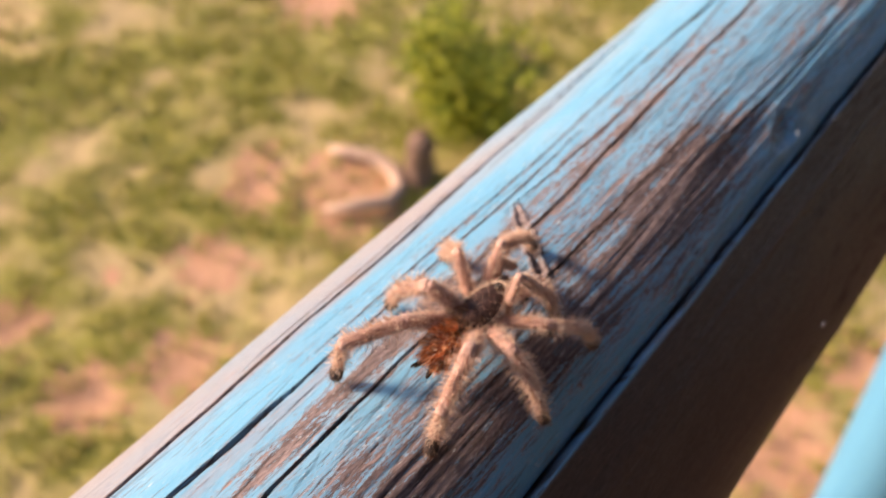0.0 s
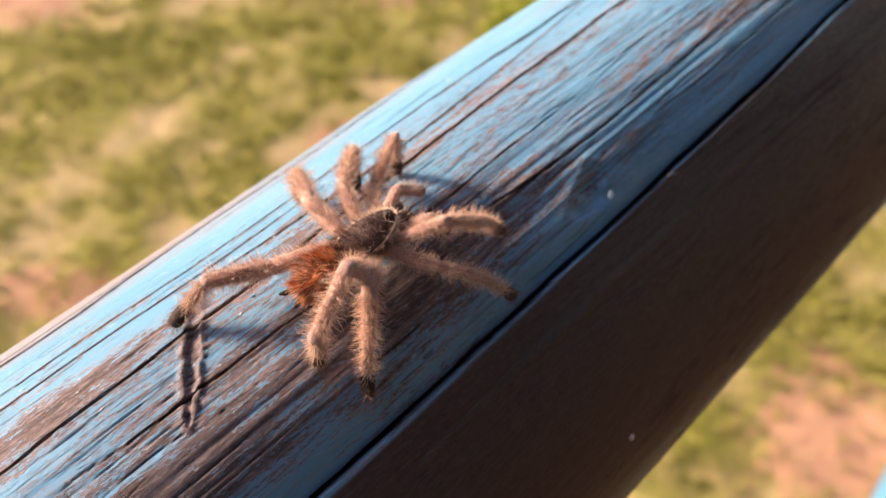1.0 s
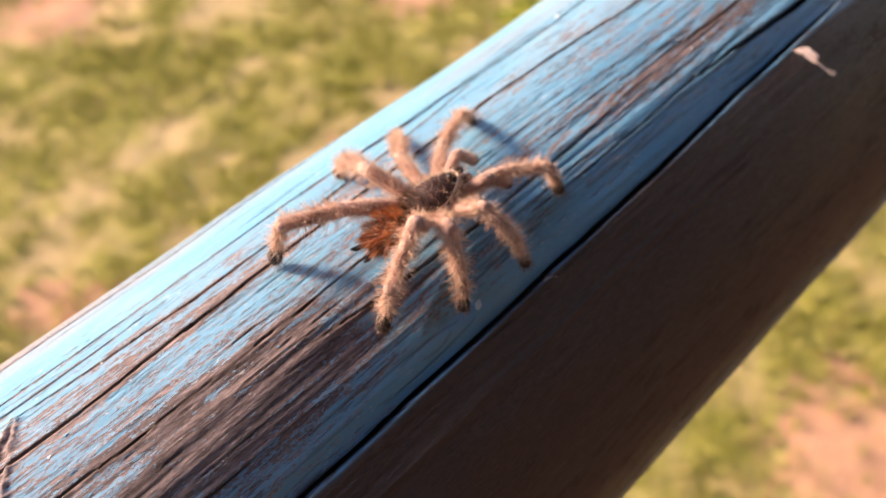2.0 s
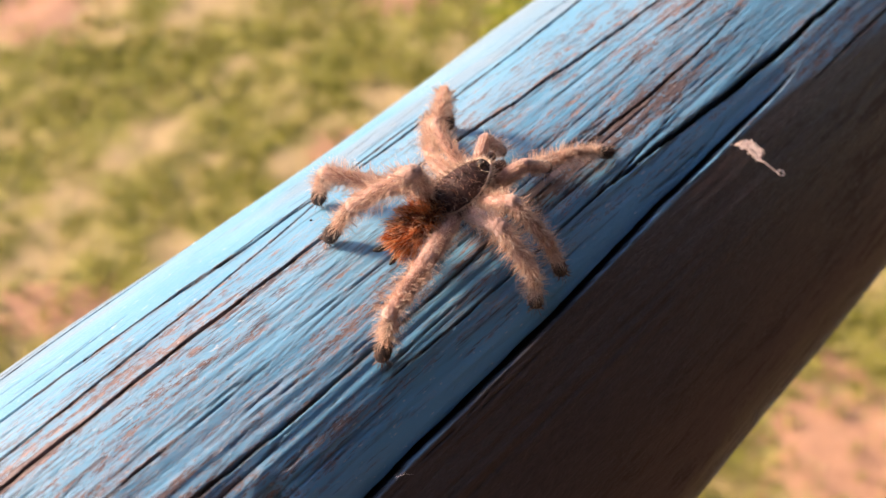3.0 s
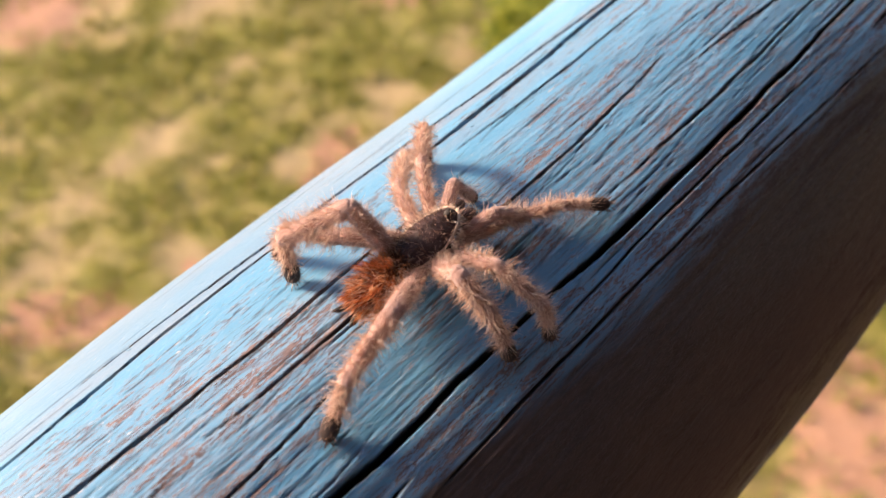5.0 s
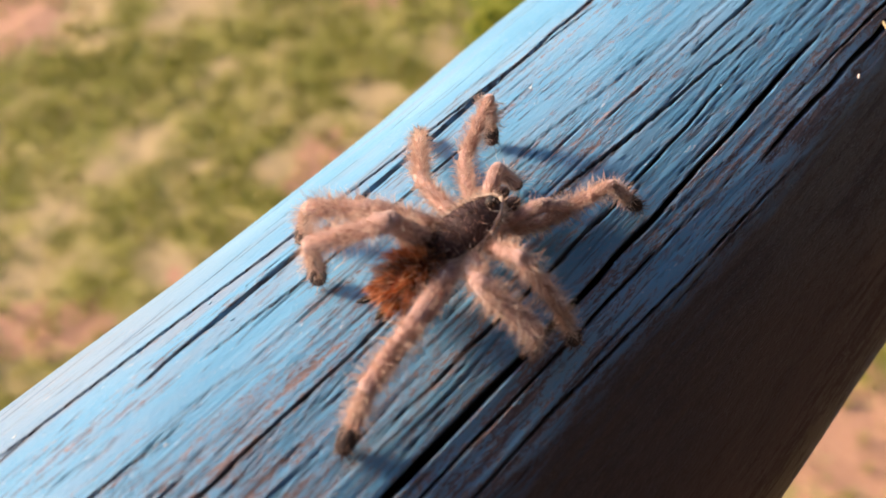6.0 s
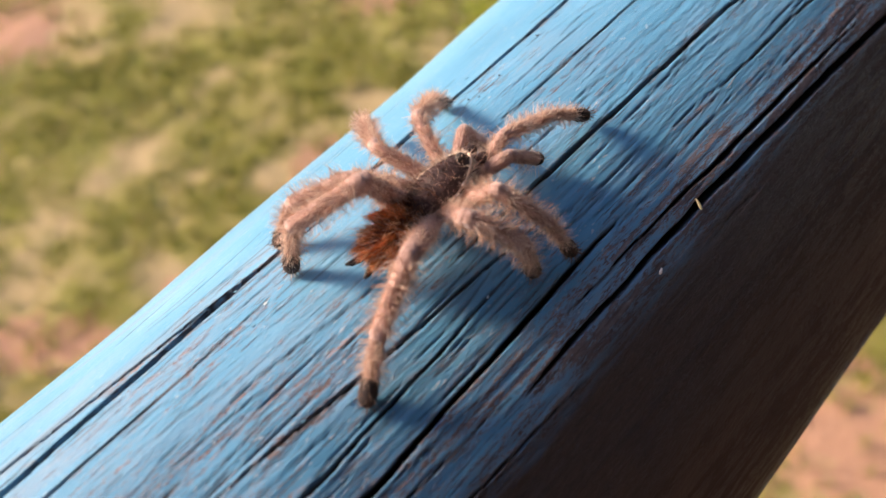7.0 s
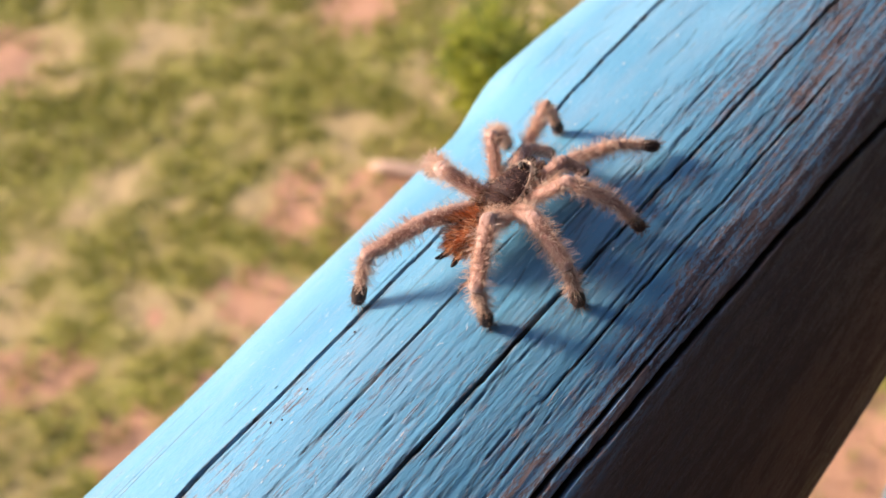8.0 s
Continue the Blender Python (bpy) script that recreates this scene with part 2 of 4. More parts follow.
def hairs(roots, tips, width, rng, bend=0.25):
    """Many fine tapered bristles as one mesh: verts and faces."""
    verts, faces = [], []
    for a, b in zip(roots, tips):
        a, b = Vector(a), Vector(b)
        d = b - a
        s = d.cross(Vector(rng.uniform(-1, 1, 3)))
        if s.length < 1e-9:
            continue
        s.normalize()
        u = s.cross(d).normalized()
        mid = a + d * 0.55 + s * d.length * rng.uniform(-bend, bend) * 0.5
        w = width * rng.uniform(0.7, 1.3)
        i = len(verts)
        for p, r in ((a, w), (mid, w * 0.75)):
            verts += [p + s * r, p - s * r * 0.5 + u * r * 0.87, p - s * r * 0.5 - u * r * 0.87]
        verts.append(b)
        for k in range(3):
            q = (k + 1) % 3
            faces += [(i + k, i + q, i + 3 + q, i + 3 + k), (i + 3 + k, i + 3 + q, i + 6)]
    return verts, faces


def box(name, lo, hi, mat, bevel=0.0):
    bm = bmesh.new()
    bmesh.ops.create_cube(bm, size=1, matrix=Matrix.LocRotScale(((Vector(lo) + Vector(hi)) / 2), None, Vector(hi) - Vector(lo)))
    if bevel:
        bmesh.ops.bevel(bm, geom=bm.edges[:], offset=bevel, segments=2, affect="EDGES")
    me = bpy.data.meshes.new(name)
    bm.to_mesh(me)
    me.materials.append(mat)
    return me


# ---- lawn ----
SOIL = [(3.3, 3.65, 0.28), (3.1, 3.5, 0.3), (1.9, 2.85, 0.35), (1.45, 3.05, 0.35), (3.5, 0.2, 0.62), (3.3, -0.25, 0.5), (4.3, -0.1, 0.4), (3.45, 3.0, 0.55),
        (2.5, 3.25, 0.35), (1.5, 3.75, 0.3), (1.3, 3.95, 0.3), (2.9, 6.4, 0.6), (4.9, 4.6, 0.5), (3.64, 3.17, 0.22), (2.61, 3.30, 0.17), (3.93, 0.48, 0.16), (2.9, -0.35, 0.3), (3.56, 3.36, 0.14), (2.07, 3.61, 0.10)]


# patches of greener and of dried-out grass
GREENER = [(3.18, 4.62, 0.36), (2.83, 5.29, 0.30), (2.81, 3.73, 0.20), (4.81, 4.08, 0.26), (2.38, 3.85, 0.18), (1.77, 3.32, 0.19), (2.01, 2.91, 0.19), (2.04, 4.25, 0.18),
           (1.25, 2.82, 0.21), (4.22, 4.32, 0.22), (3.83, 3.38, 0.18), (4.10, 0.13, 0.17), (2.51, 5.19, 0.33), (3.26, 5.06, 0.28), (3.80, 3.99, 0.25), (4.37, 0.44, 0.13),
           (3.27, 0.41, 0.16), (4.48, 3.99, 0.20), (2.79, 4.35, 0.18), (3.34, 4.24, 0.18), (1.82, 4.30, 0.15), (2.79, 5.60, 0.30), (3.99, 4.30, 0.25)]
DRIED = [(2.47, 4.57, 0.18), (2.07, 3.70, 0.16), (3.91, 3.81, 0.13), (3.46, 4.80, 0.14), (3.74, 5.56, 0.26), (1.47, 4.27, 0.18), (3.26, 3.75, 0.13), (3.00, 6.20, 0.30), (2.00, 3.45, 0.15),
         (2.99, 3.77, 0.12)]


def bare_soil(x, y):
    s = np.zeros_like(x)
    for a, b, r in SOIL:
        s = np.maximum(s, 0.85 * np.exp(-((x - a) ** 2 + (y - b) ** 2) / (0.8 * r * r)))
    return s


def lushness(x, y):
    """How green the grass stands, 0 to 1."""
    s = 0.57 + 0.40 * (lattice(x * 2.6, y * 2.6, 21) - 0.5) + 0.42 * (lattice(x * 6.5, y * 6.5, 22) - 0.5)
    for patches, gain in ((GREENER, 0.13), (DRIED, -0.24)):
        for a, b, r in patches:
            s = s + gain * np.exp(-((x - a) ** 2 + (y - b) ** 2) / (0.9 * r * r))
    return np.clip(s, 0, 1)


def lawn():
    near_x, near_y = np.arange(-2.0, 9.01, 0.06), np.arange(-2.5, 10.01, 0.06)
    far = np.array([1.2, 2.5, 5, 10, 25, 60, 140, 300.0])
    xs = np.concatenate([near_x[0] - far[::-1], near_x, near_x[-1] + far])
    ys = np.concatenate([near_y[0] - far[::-1], near_y, near_y[-1] + far])
    X, Y = np.meshgrid(xs, ys, indexing="ij")
    Z = 0.035 * (lattice(X * 1.7, Y * 1.7, 3) - 0.5) + 0.03 * (lattice(X * 6, Y * 6, 4) - 0.5)
    S = bare_soil(X, Y)
    Z -= 0.02 * S
    n, k = X.shape
    idx = np.arange(n * k).reshape(n, k)
    faces = np.stack([idx[:-1, :-1], idx[1:, :-1], idx[1:, 1:], idx[:-1, 1:]], -1).reshape(-1, 4)
    me = mesh_from("ground", np.stack([X, Y, Z], -1).reshape(-1, 3), faces, LAWN)
    for name, values in (("soil", S), ("lush", lushness(X, Y))):
        a = me.attributes.new(name, "FLOAT", "POINT")
        a.data.foreach_set("value", values.ravel().astype(np.float32))
    tagged(new("ground", me), "patchy dry lawn with bare reddish soil", "ground", kind="structure")


def grass():
    rng = np.random.RandomState(11)
    n = 64000
    x, y = rng.uniform(-1.1, 8.6, n), rng.uniform(-2.3, 9.6, n)
    beyond = np.hypot(np.maximum(np.abs(x - 4.0) - 3.4, 0), np.maximum(np.abs(y - 3.7) - 4.5, 0))
    thick = rng.uniform(0, 1, n) > beyond / 1.5      # the sward thins out towards its edge
    x, y = x[thick], y[thick]
    n = len(x)
    green = lushness(x, y)
    keep = (green + rng.uniform(-0.25, 0.25, n) > 0.44) & (bare_soil(x, y) < 0.55 + rng.uniform(-0.4, 0.4, n))
    x, y, green = x[keep], y[keep], green[keep]
    verts, faces = [], []
    for a, b, g in zip(x, y, green):
        for _ in range(4):
            h, w, t = rng.uniform(0.02, 0.055) * (0.4 + g), rng.uniform(0.003, 0.007), rng.uniform(0, 6.283)
            px, py = a + rng.normal(0, 0.018), b + rng.normal(0, 0.018)
            dx, dy = math.cos(t), math.sin(t)
            l = rng.uniform(0.4, 1.3) * h
            i = len(verts)
            verts += [(px - dy * w, py + dx * w, -0.02), (px + dy * w, py - dx * w, -0.02),
                      (px + dx * l * 0.35 - dy * w * 0.8, py + dy * l * 0.35 + dx * w * 0.8, h * 0.65), (px + dx * l * 0.35 + dy * w * 0.8, py + dy * l * 0.35 - dx * w * 0.8, h * 0.65),
                      (px + dx * l, py + dy * l, h)]
            faces += [(i, i + 1, i + 3, i + 2), (i + 2, i + 3, i + 4)]
    tagged(new("grass", mesh_from("grass", verts, faces, GRASS)), "short green and straw-coloured lawn grass", "grass", kind="stuff")


def bush(x, y):
    rng = np.random.RandomState(5)
    root = tagged(new("bush"), "small leafy yellow-green bush on the lawn", "bush")
    root.location = (x, y, 0)
    verts, faces = [], []
    tips = []
    for k in range(9):
        a, r = k * 0.7 + rng.uniform(-0.2, 0.2), rng.uniform(0.15, 0.44)
        tip = Vector((math.cos(a) * r, math.sin(a) * r, rng.uniform(0.35, 0.85)))
        v, f = tube([(0, 0, -0.03), tip * 0.5 + Vector((0, 0, 0.06)), tip], [0.014, 0.009, 0.004], 7)
        faces += [tuple(i + len(verts) for i in q) for q in f]
        verts += v
        tips.append(tip)
    part_of("stems", mesh_from("stems", verts, faces, BARK), root)
    verts, faces = [], []
    for k in range(3800):
        t = tips[rng.randint(len(tips))]
        c = t * rng.uniform(0.45, 1.08) + Vector(rng.normal(0, 0.09, 3))
        if c.z < 0.04:
            continue
        d = Vector((c.x * 0.6, c.y * 0.6, 0.12)) + Vector(rng.normal(0, 0.2, 3))
        d.normalize()
        s = d.cross(Vector(rng.uniform(-0.4, 0.4, 3)) + Vector((0, 0, 1))).normalized()
        u = s.cross(d)
        L, w = rng.uniform(0.04, 0.085), rng.uniform(0.014, 0.028)
        i = len(verts)
        verts += [c, c + d * L * 0.5 + s * w - u * 0.006, c + d * L - u * 0.012, c + d * L * 0.5 - s * w - u * 0.006, c + d * L * 0.5]
        faces += [(i, i + 1, i + 4), (i + 1, i + 2, i + 4), (i + 2, i + 3, i + 4), (i + 3, i, i + 4)]
    part_of("foliage", mesh_from("foliage", verts, faces, LEAF), root, "yellow-green leaves")


def stump(x, y, h, r, label):
    rng = np.random.RandomState(int(x * 100))
    verts, faces = [], []
    sides, rows = 20, 9
    for i in range(rows):
        z = h * i / (rows - 1)
        for k in range(sides):
            a = 2 * math.pi * k / sides
            q = r * (1 + 0.7 * math.exp(-z / (0.25 * h)) * (0.5 + 0.5 * math.cos(3 * a + 1)) + 0.08 * rng.uniform(-1, 1))
            verts.append((x + q * math.cos(a), y + q * math.sin(a), z - 0.03 + 0.02 * math.sin(2 * a) * (i == rows - 1)))
    for i in range(rows - 1):
        for k in range(sides):
            q = (k + 1) % sides
            faces.append((i * sides + k, i * sides + q, (i + 1) * sides + q, (i + 1) * sides + k))
    faces.append(tuple(range((rows - 1) * sides, rows * sides)))
    tagged(new("tree_stump", mesh_from("tree_stump", verts, faces, BARK)), label, "stump")


def dry_branch():
    pts = [(3.66, 3.36), (3.70, 3.25), (3.78, 3.10), (3.79, 2.93), (3.70, 2.80), (3.53, 2.77), (3.38, 2.87), (3.22, 3.00)]
    v, f = tube([(a, b, 0.045 + 0.025 * math.sin(i * 1.3)) for i, (a, b) in enumerate(pts)], [0.030, 0.042, 0.050, 0.054, 0.052, 0.046, 0.040, 0.026], 10)
    tagged(new("branch", mesh_from("branch", v, f, PALE_WOOD)), "curved pale dry branch lying on the lawn", "branch")


# ---- unseen veranda behind the camera, added to keep skylight off the rail ----
def unseen_veranda():
    deck = tagged(new("floor", box("floor", (-3.0, -2.4, LOG_Z - 1.12), (4.5, -0.42, LOG_Z - 1.06), DECK_WOOD)), "dark timber veranda deck", "floor", kind="structure")
    for k in range(15):
        part_of("plank", box("plank", (-3.0, -2.38 + k * 0.13, LOG_Z - 1.06), (4.5, -2.38 + k * 0.13 + 0.122, LOG_Z - 1.035), DECK_WOOD, 0.003), deck)
    wall = tagged(new("unseen_wall", box("unseen_wall", (-3.0, -2.5, LOG_Z - 4.3), (4.5, -2.4, LOG_Z + 1.5), WALL_WOOD)), "dark stained timber house wall", "wall", kind="structure")
    for k in range(14):
        part_of("board", box("board", (-3.0, -2.4, LOG_Z - 1.0 + k * 0.18), (4.5, -2.38, LOG_Z - 0.835 + k * 0.18), WALL_WOOD, 0.004), wall)
    # unseen overhang that reaches past the rail to block light from overhead
    tagged(new("ceiling", box("ceiling", (-3.0, -2.5, LOG_Z + 1.5), (4.5, 0.12, LOG_Z + 1.58), WALL_WOOD)), "dark timber veranda ceiling", "ceiling", kind="structure")


def post(x, y, r, lean, label):
    """A round post under the rail, leaning by lean metres a metre; x and y are those of its top."""
    rng = np.random.RandomState(int(abs(x) * 10))
    top = LOG_Z - 0.046
    zs = [-0.1, 0.0, 0.4, 1.0, 1.6, 2.2, 2.8, 3.4, 3.9, top - 0.015, top]
    pts = [(x + lean[0] * (z - top) + rng.uniform(-0.003, 0.003), y + lean[1] * (z - top), z) for z in zs]
    v, f = tube(pts, [r * q for q in (1.04, 1.03, 1.02, 1.0, 1.01, 1.0, 0.99, 1.0, 1.0, 0.99, 0.9)], 28)
    tagged(new("post", mesh_from("post", v, f, POST_PAINT)), label, "post", "posts of the rail")


# ---- the rail ----
# splits along the grain: start and end along the rail, angle at start, middle and end, width, depth (mm)
SPLITS = [
    (-0.2, 0.27, 56.5, 55.5, 49.0, 3.9, 8.0), (0.09, 0.3, 51.0, 49.0, 44.0, 0.82, 3.0), (0, 0.107, 68.0, 69.0, 69.5, 3.6, 7.0),
    (0.09, 0.2, 69.5, 71.2, 71.0, 0.8, 3.0), (0.1, 0.34, 66.0, 68.0, 66.0, 0.8, 2.5), (-0.1, 0.3, 85.0, 83.6, 79.2, 1.4, 5.0),
    (0.16, 0.3, 73.5, 76.0, 69.0, 0.75, 2.0), (-0.2, 0.395, 124.5, 123.2, 117.5, 2.7, 9.0), (0.24, 0.43, 68.0, 68.5, 65.5, 1.4, 5.0),
    (0.285, 0.44, 79.0, 82.8, 85.2, 1.3, 4.0), (0.33, 0.58, 109.0, 112.9, 111.8, 2.8, 9.0), (0.37, 0.56, 62.5, 67.5, 73.5, 1.5, 5.0),
    (0.375, 0.435, 91.0, 92.0, 91.5, 1, 2.5), (0.39, 0.555, 121.5, 122.0, 125.0, 0.95, 2.5), (0.44, 0.82, 74.0, 69.0, 62.5, 2.7, 7.0),
    (0.5, 0.57, 98.5, 101.0, 102.5, 0.82, 3.0), (0.555, 0.8, 97.5, 99.2, 101.5, 1.3, 4.0), (0.585, 0.65, 83.5, 83.2, 83.0, 1, 2.5),
    (0.545, 0.8, 119.5, 122.6, 133.0, 3.3, 9.0), (0.56, 0.66, 116.0, 117.0, 119.0, 1.4, 4.0), (0.33, 0.4, 100.0, 101.0, 99.0, 0.82, 2.5),
    (0.4, 0.5, 94.0, 95.5, 93.0, 0.88, 3.0), (0.27, 0.36, 108.0, 109.5, 107.0, 1, 3.0), (0.45, 0.53, 78.0, 80.0, 79.0, 0.9, 2.5),
    (0.62, 0.74, 108.0, 110.0, 111.0, 1.1, 3.0), (0.12, 0.24, 93.0, 95.0, 94.0, 0.75, 2.5), (0.21, 0.31, 101.0, 103.5, 102.0, 0.82, 2.5),
    (0.46, 0.56, 106.0, 107.0, 105.5, 0.95, 3.0), (0.42, 0.54, 117.0, 116.5, 118.0, 0.8, 2.0)]


def sag(s, th):
    """How far the rail's near side is tilted away from the sun to darken it (mm), at s along it and th degrees round
    it.
    """
    x = np.clip(th - 98.0, 0, None)
    drop = np.where(x < 8, 0.0115 * x * x, 0.736 + 0.184 * (np.minimum(x, 25) - 8))
    return drop * step(0.37, 0.24, s) * step(178, 124, th)


def paint_flakes(log, s, th, rad):
    """Lifted chips of paint along the splits, and torn fibres in them."""
    rng = np.random.RandomState(77)
    shapes = []
    for k in range(6):
        n = 7
        size = [rng.uniform(0.7, 1.2) for _ in range(n)]
        edge = [Vector((math.cos(2 * math.pi * i / n) * 0.75 * size[i], math.sin(2 * math.pi * i / n) * 0.34 * size[i], 0)) for i in range(n)]
        top = [Vector((p.x, p.y, 0.16 + 0.22 * p.x * p.x + 0.2 * max(0, p.y))) * MM for p in edge]
        low = [Vector((p.x, p.y, p.z - 0.00009)) for p in top]
        faces = [tuple(range(n)), tuple(range(2 * n - 1, n - 1, -1))] + [(i, n + i, n + (i + 1) % n, (i + 1) % n) for i in range(n)]
        shapes.append(mesh_from("paint_flake", top + low, faces, CHIP if k == 0 else FLAKE, False))
    fibres = []
    for k in range(4):
        L = rng.uniform(4, 9)
        pts = [Vector((L * u, rng.normal(0, 0.12), 0.25 + 0.9 * u * rng.uniform(0.3, 1.0))) * MM for u in (0, 0.35, 0.7, 1.0)]
        v, f = tube(pts, [0.10 * MM, 0.08 * MM, 0.06 * MM, 0.02 * MM], 5)
        fibres.append(mesh_from("fibre", v, f, STRAW_FIBRE))
    long_ones = [q for q in SPLITS if q[5] > 0.74]
    for k in range(190):
        a, b, t0, t1, t2, w, _ = long_ones[rng.randint(len(long_ones))]
        at = rng.uniform(max(a, 0.02), min(b, 0.78))
        u = (at - a) / (b - a)
        angle = t0 * (1 - u) * (1 - 2 * u) + 4 * t1 * u * (1 - u) + t2 * u * (2 * u - 1) + rng.choice([-1, 1]) * (0.3 + 0.15 * w + abs(rng.normal(0, 1.6)))
        if angle > 119 or angle < 45:
            continue
        r = rad[np.searchsorted(s, at), np.searchsorted(th, angle)]
        torn = k % 9 == 0
        ob = part_of("fibre" if torn else "paint_flake", (fibres if torn else shapes)[k % (4 if torn else 6)], log)
        ob.matrix_world = on_rail(at, angle, r - R, rng.uniform(-14, 14) + 180 * (k % 2)) @ Matrix.Scale(rng.uniform(0.30, 0.75), 4)


def rail():
    rng = np.random.RandomState(2)
    s = np.concatenate([np.arange(-2.0, -0.1, 0.05), np.arange(-0.1, 0.0, 0.004), np.arange(0.0, 0.138, 0.0011), np.arange(0.138, 0.168, 0.0005), np.arange(0.168, 0.80, 0.0011), np.arange(0.80, 1.0, 0.004), np.arange(1.0, 2.71, 0.05)])
    th = np.concatenate([np.arange(25, 138, 0.27), np.arange(138, 205, 0.9), np.arange(205, 384.9, 4.0)])
    S, T = np.meshgrid(s, th, indexing="ij")
    arc = np.radians(T) * R * 1000.0          # mm round the rail
    L = S * 1000.0                            # mm along it
    wob = (lattice(L / 60, L * 0 + 3.0, 8) - 0.5) * 0.9 + (lattice(L / 17, L * 0 + 9.0, 9) - 0.5) * 0.3
    drift = arc + wob + (lattice(L / 130, arc / 25, 10) - 0.5) * 1.8
    # soft unevenness of the trunk, a swelling at a former branch
    h = 1.3 * (lattice(L / 120, arc / 45, 12) - 0.5) + 0.8 * (lattice(L / 35, arc / 14, 13) - 0.5)
    far = np.exp(-((T - 36) / 25) ** 2)
    h += far * (1.6 * step(0.58, 0.64, S) + 1.6 * step(0.63, 0.69, S) + 4.6 * step(0.680, 0.706, S) - 2.5 * step(0.72, 0.79, S))
    h -= far * (2.8 * np.exp(-((S - 0.49) / 0.05) ** 2) + 1.0 * np.exp(-((S - 0.31) / 0.06) ** 2))
    h -= sag(S, T)
    # grain: ridges and hairline checks
    fibre = lattice(L / 42, drift / 0.9, 14) * 0.55 + lattice(L / 16, drift / 0.45, 15) * 0.45
    painted_smooth = step(95, 80, T) * 0.75 + 0.1
    coarse = np.clip(1.1 - painted_smooth, 0.2, 0.8)
    h += (fibre - 0.5) * 0.30 * coarse
    shade = step(86, 101, T) * step(150, 128, T)
    ridge = lattice(L / 75, drift / 2.6, 17)
    h += (np.abs(ridge - 0.5) * 2 - 0.5) * 0.42 * shade * (0.35 + 0.65 * step(0.40, 0.28, S)) * (1 - 0.6 * step(0.50, 0.60, S) * step(112, 104, T))
    groove = np.zeros_like(S)
    depth = np.zeros_like(S)
    rim = np.zeros_like(S)
    # fine checks at random
    checks = []
    for _ in range(800):
        a = rng.uniform(-0.02, 0.80)
        b = a + rng.uniform(0.006, 0.032)
        t0 = rng.uniform(44, 126) if rng.rand() < 0.4 else rng.normal(99, 11)
        checks.append((a, b, t0, t0 + rng.uniform(-0.7, 0.7), t0 + rng.uniform(-1.2, 1.2), rng.uniform(0.3, 0.6), rng.uniform(0.2, 0.55)))
    for a, b, t0, t1, t2, w, d in SPLITS + checks:
        i0, i1 = np.searchsorted(s, a), np.searchsorted(s, b)
        if i1 - i0 < 2:
            continue
        u = ((s[i0:i1] - a) / (b - a))[:, None]
        mid = t0 * (1 - u) * (1 - 2 * u) + 4 * t1 * u * (1 - u) + t2 * u * (2 * u - 1)
        big = w > 0.7
        v = min(w, 1.6)
        jag = (lattice(u * (b - a) * 1000 / 9, u * 0 + t0, 30) - 0.5) * (0.3 + 0.2 * v if big else 0.3) + (lattice(u * (b - a) * 1000 / 45, u * 0 + t1, 31) - 0.5) * (0.5 + 0.25 * v if big else 0.4)
        j0, j1 = np.searchsorted(th, mid.min() - 7), np.searchsorted(th, mid.max() + 7)
        x = (T[i0:i1, j0:j1] - mid) * math.pi / 180 * R * 1000 + jag
        taper = np.clip(np.minimum(u, 1 - u) * (b - a) * 1000 / (30 if big else 9), 0, 1) ** 0.6
        wide = 0.16 * w * taper * (0.55 + 0.9 * lattice(u * (b - a) * 1000 / 26, u * 0 + 5 + t0, 32)) + 1e-6
        cut = 1 - step(0.75, 1.25, np.abs(x) / wide)
        depth[i0:i1, j0:j1] = np.maximum(depth[i0:i1, j0:j1], cut * d * taper)
        if big:
            groove[i0:i1, j0:j1] = np.maximum(groove[i0:i1, j0:j1], 1 - step(0.0, 0.28, np.abs(x) - wide * 1.05))
            if a < 0 and t1 > 110:      # the painted edge is rounded down into a wide split
                side = np.clip(-x, 0, None)
                h[i0:i1, j0:j1] -= 2.6 * np.exp(-side / 5.0) * (x < 0) * taper
            lip = np.exp(-((np.abs(x) - wide * 1.5) / (0.7 + 0.2 * w)) ** 2)
            rim[i0:i1, j0:j1] = np.maximum(rim[i0:i1, j0:j1], np.exp(-((np.abs(x) - wide) / 0.8) ** 2) * taper)
            h[i0:i1, j0:j1] += 0.10 * lip * taper * (0.3 + 0.3 * min(w, 1.6))
        else:
            groove[i0:i1, j0:j1] = np.maximum(groove[i0:i1, j0:j1], 0.5 * (1 - step(0.0, 0.25, np.abs(x) - wide)))
    h -= depth
    # a dent round a dead knot, and a gouge with torn lips across the grain
    k = np.hypot((S - 0.243) * 1000 / 7.5, (T - 113.5) * 1.047 / 4.5) + 0.9 * (lattice(L / 5, arc / 3.5, 61) - 0.5)
    h += (0.45 * np.exp(-((k - 1.2) / 0.5) ** 2) - 2.2 * np.exp(-(k / 0.75) ** 2)) * (0.55 + 0.9 * lattice(L / 6, arc / 4, 60))
    k2 = np.hypot((S - 0.226) * 1000 / 16.0, (T - 107.0) * 1.047 / 4.0)
    h -= 1.2 * np.exp(-k2 ** 2)
    ax, ay, bx, by = 0.1635 * 1000, 74.5 * 1.047, 0.1415 * 1000, 98.5 * 1.047
    px, py = L - ax, np.radians(T) * 60 - ay
    u = np.clip((px * (bx - ax) + py * (by - ay)) / ((bx - ax) ** 2 + (by - ay) ** 2), 0, 1)
    away = np.hypot(px - u * (bx - ax), py - u * (by - ay)) + (lattice(L / 1.6, arc / 2.2, 40) - 0.5) * 0.8
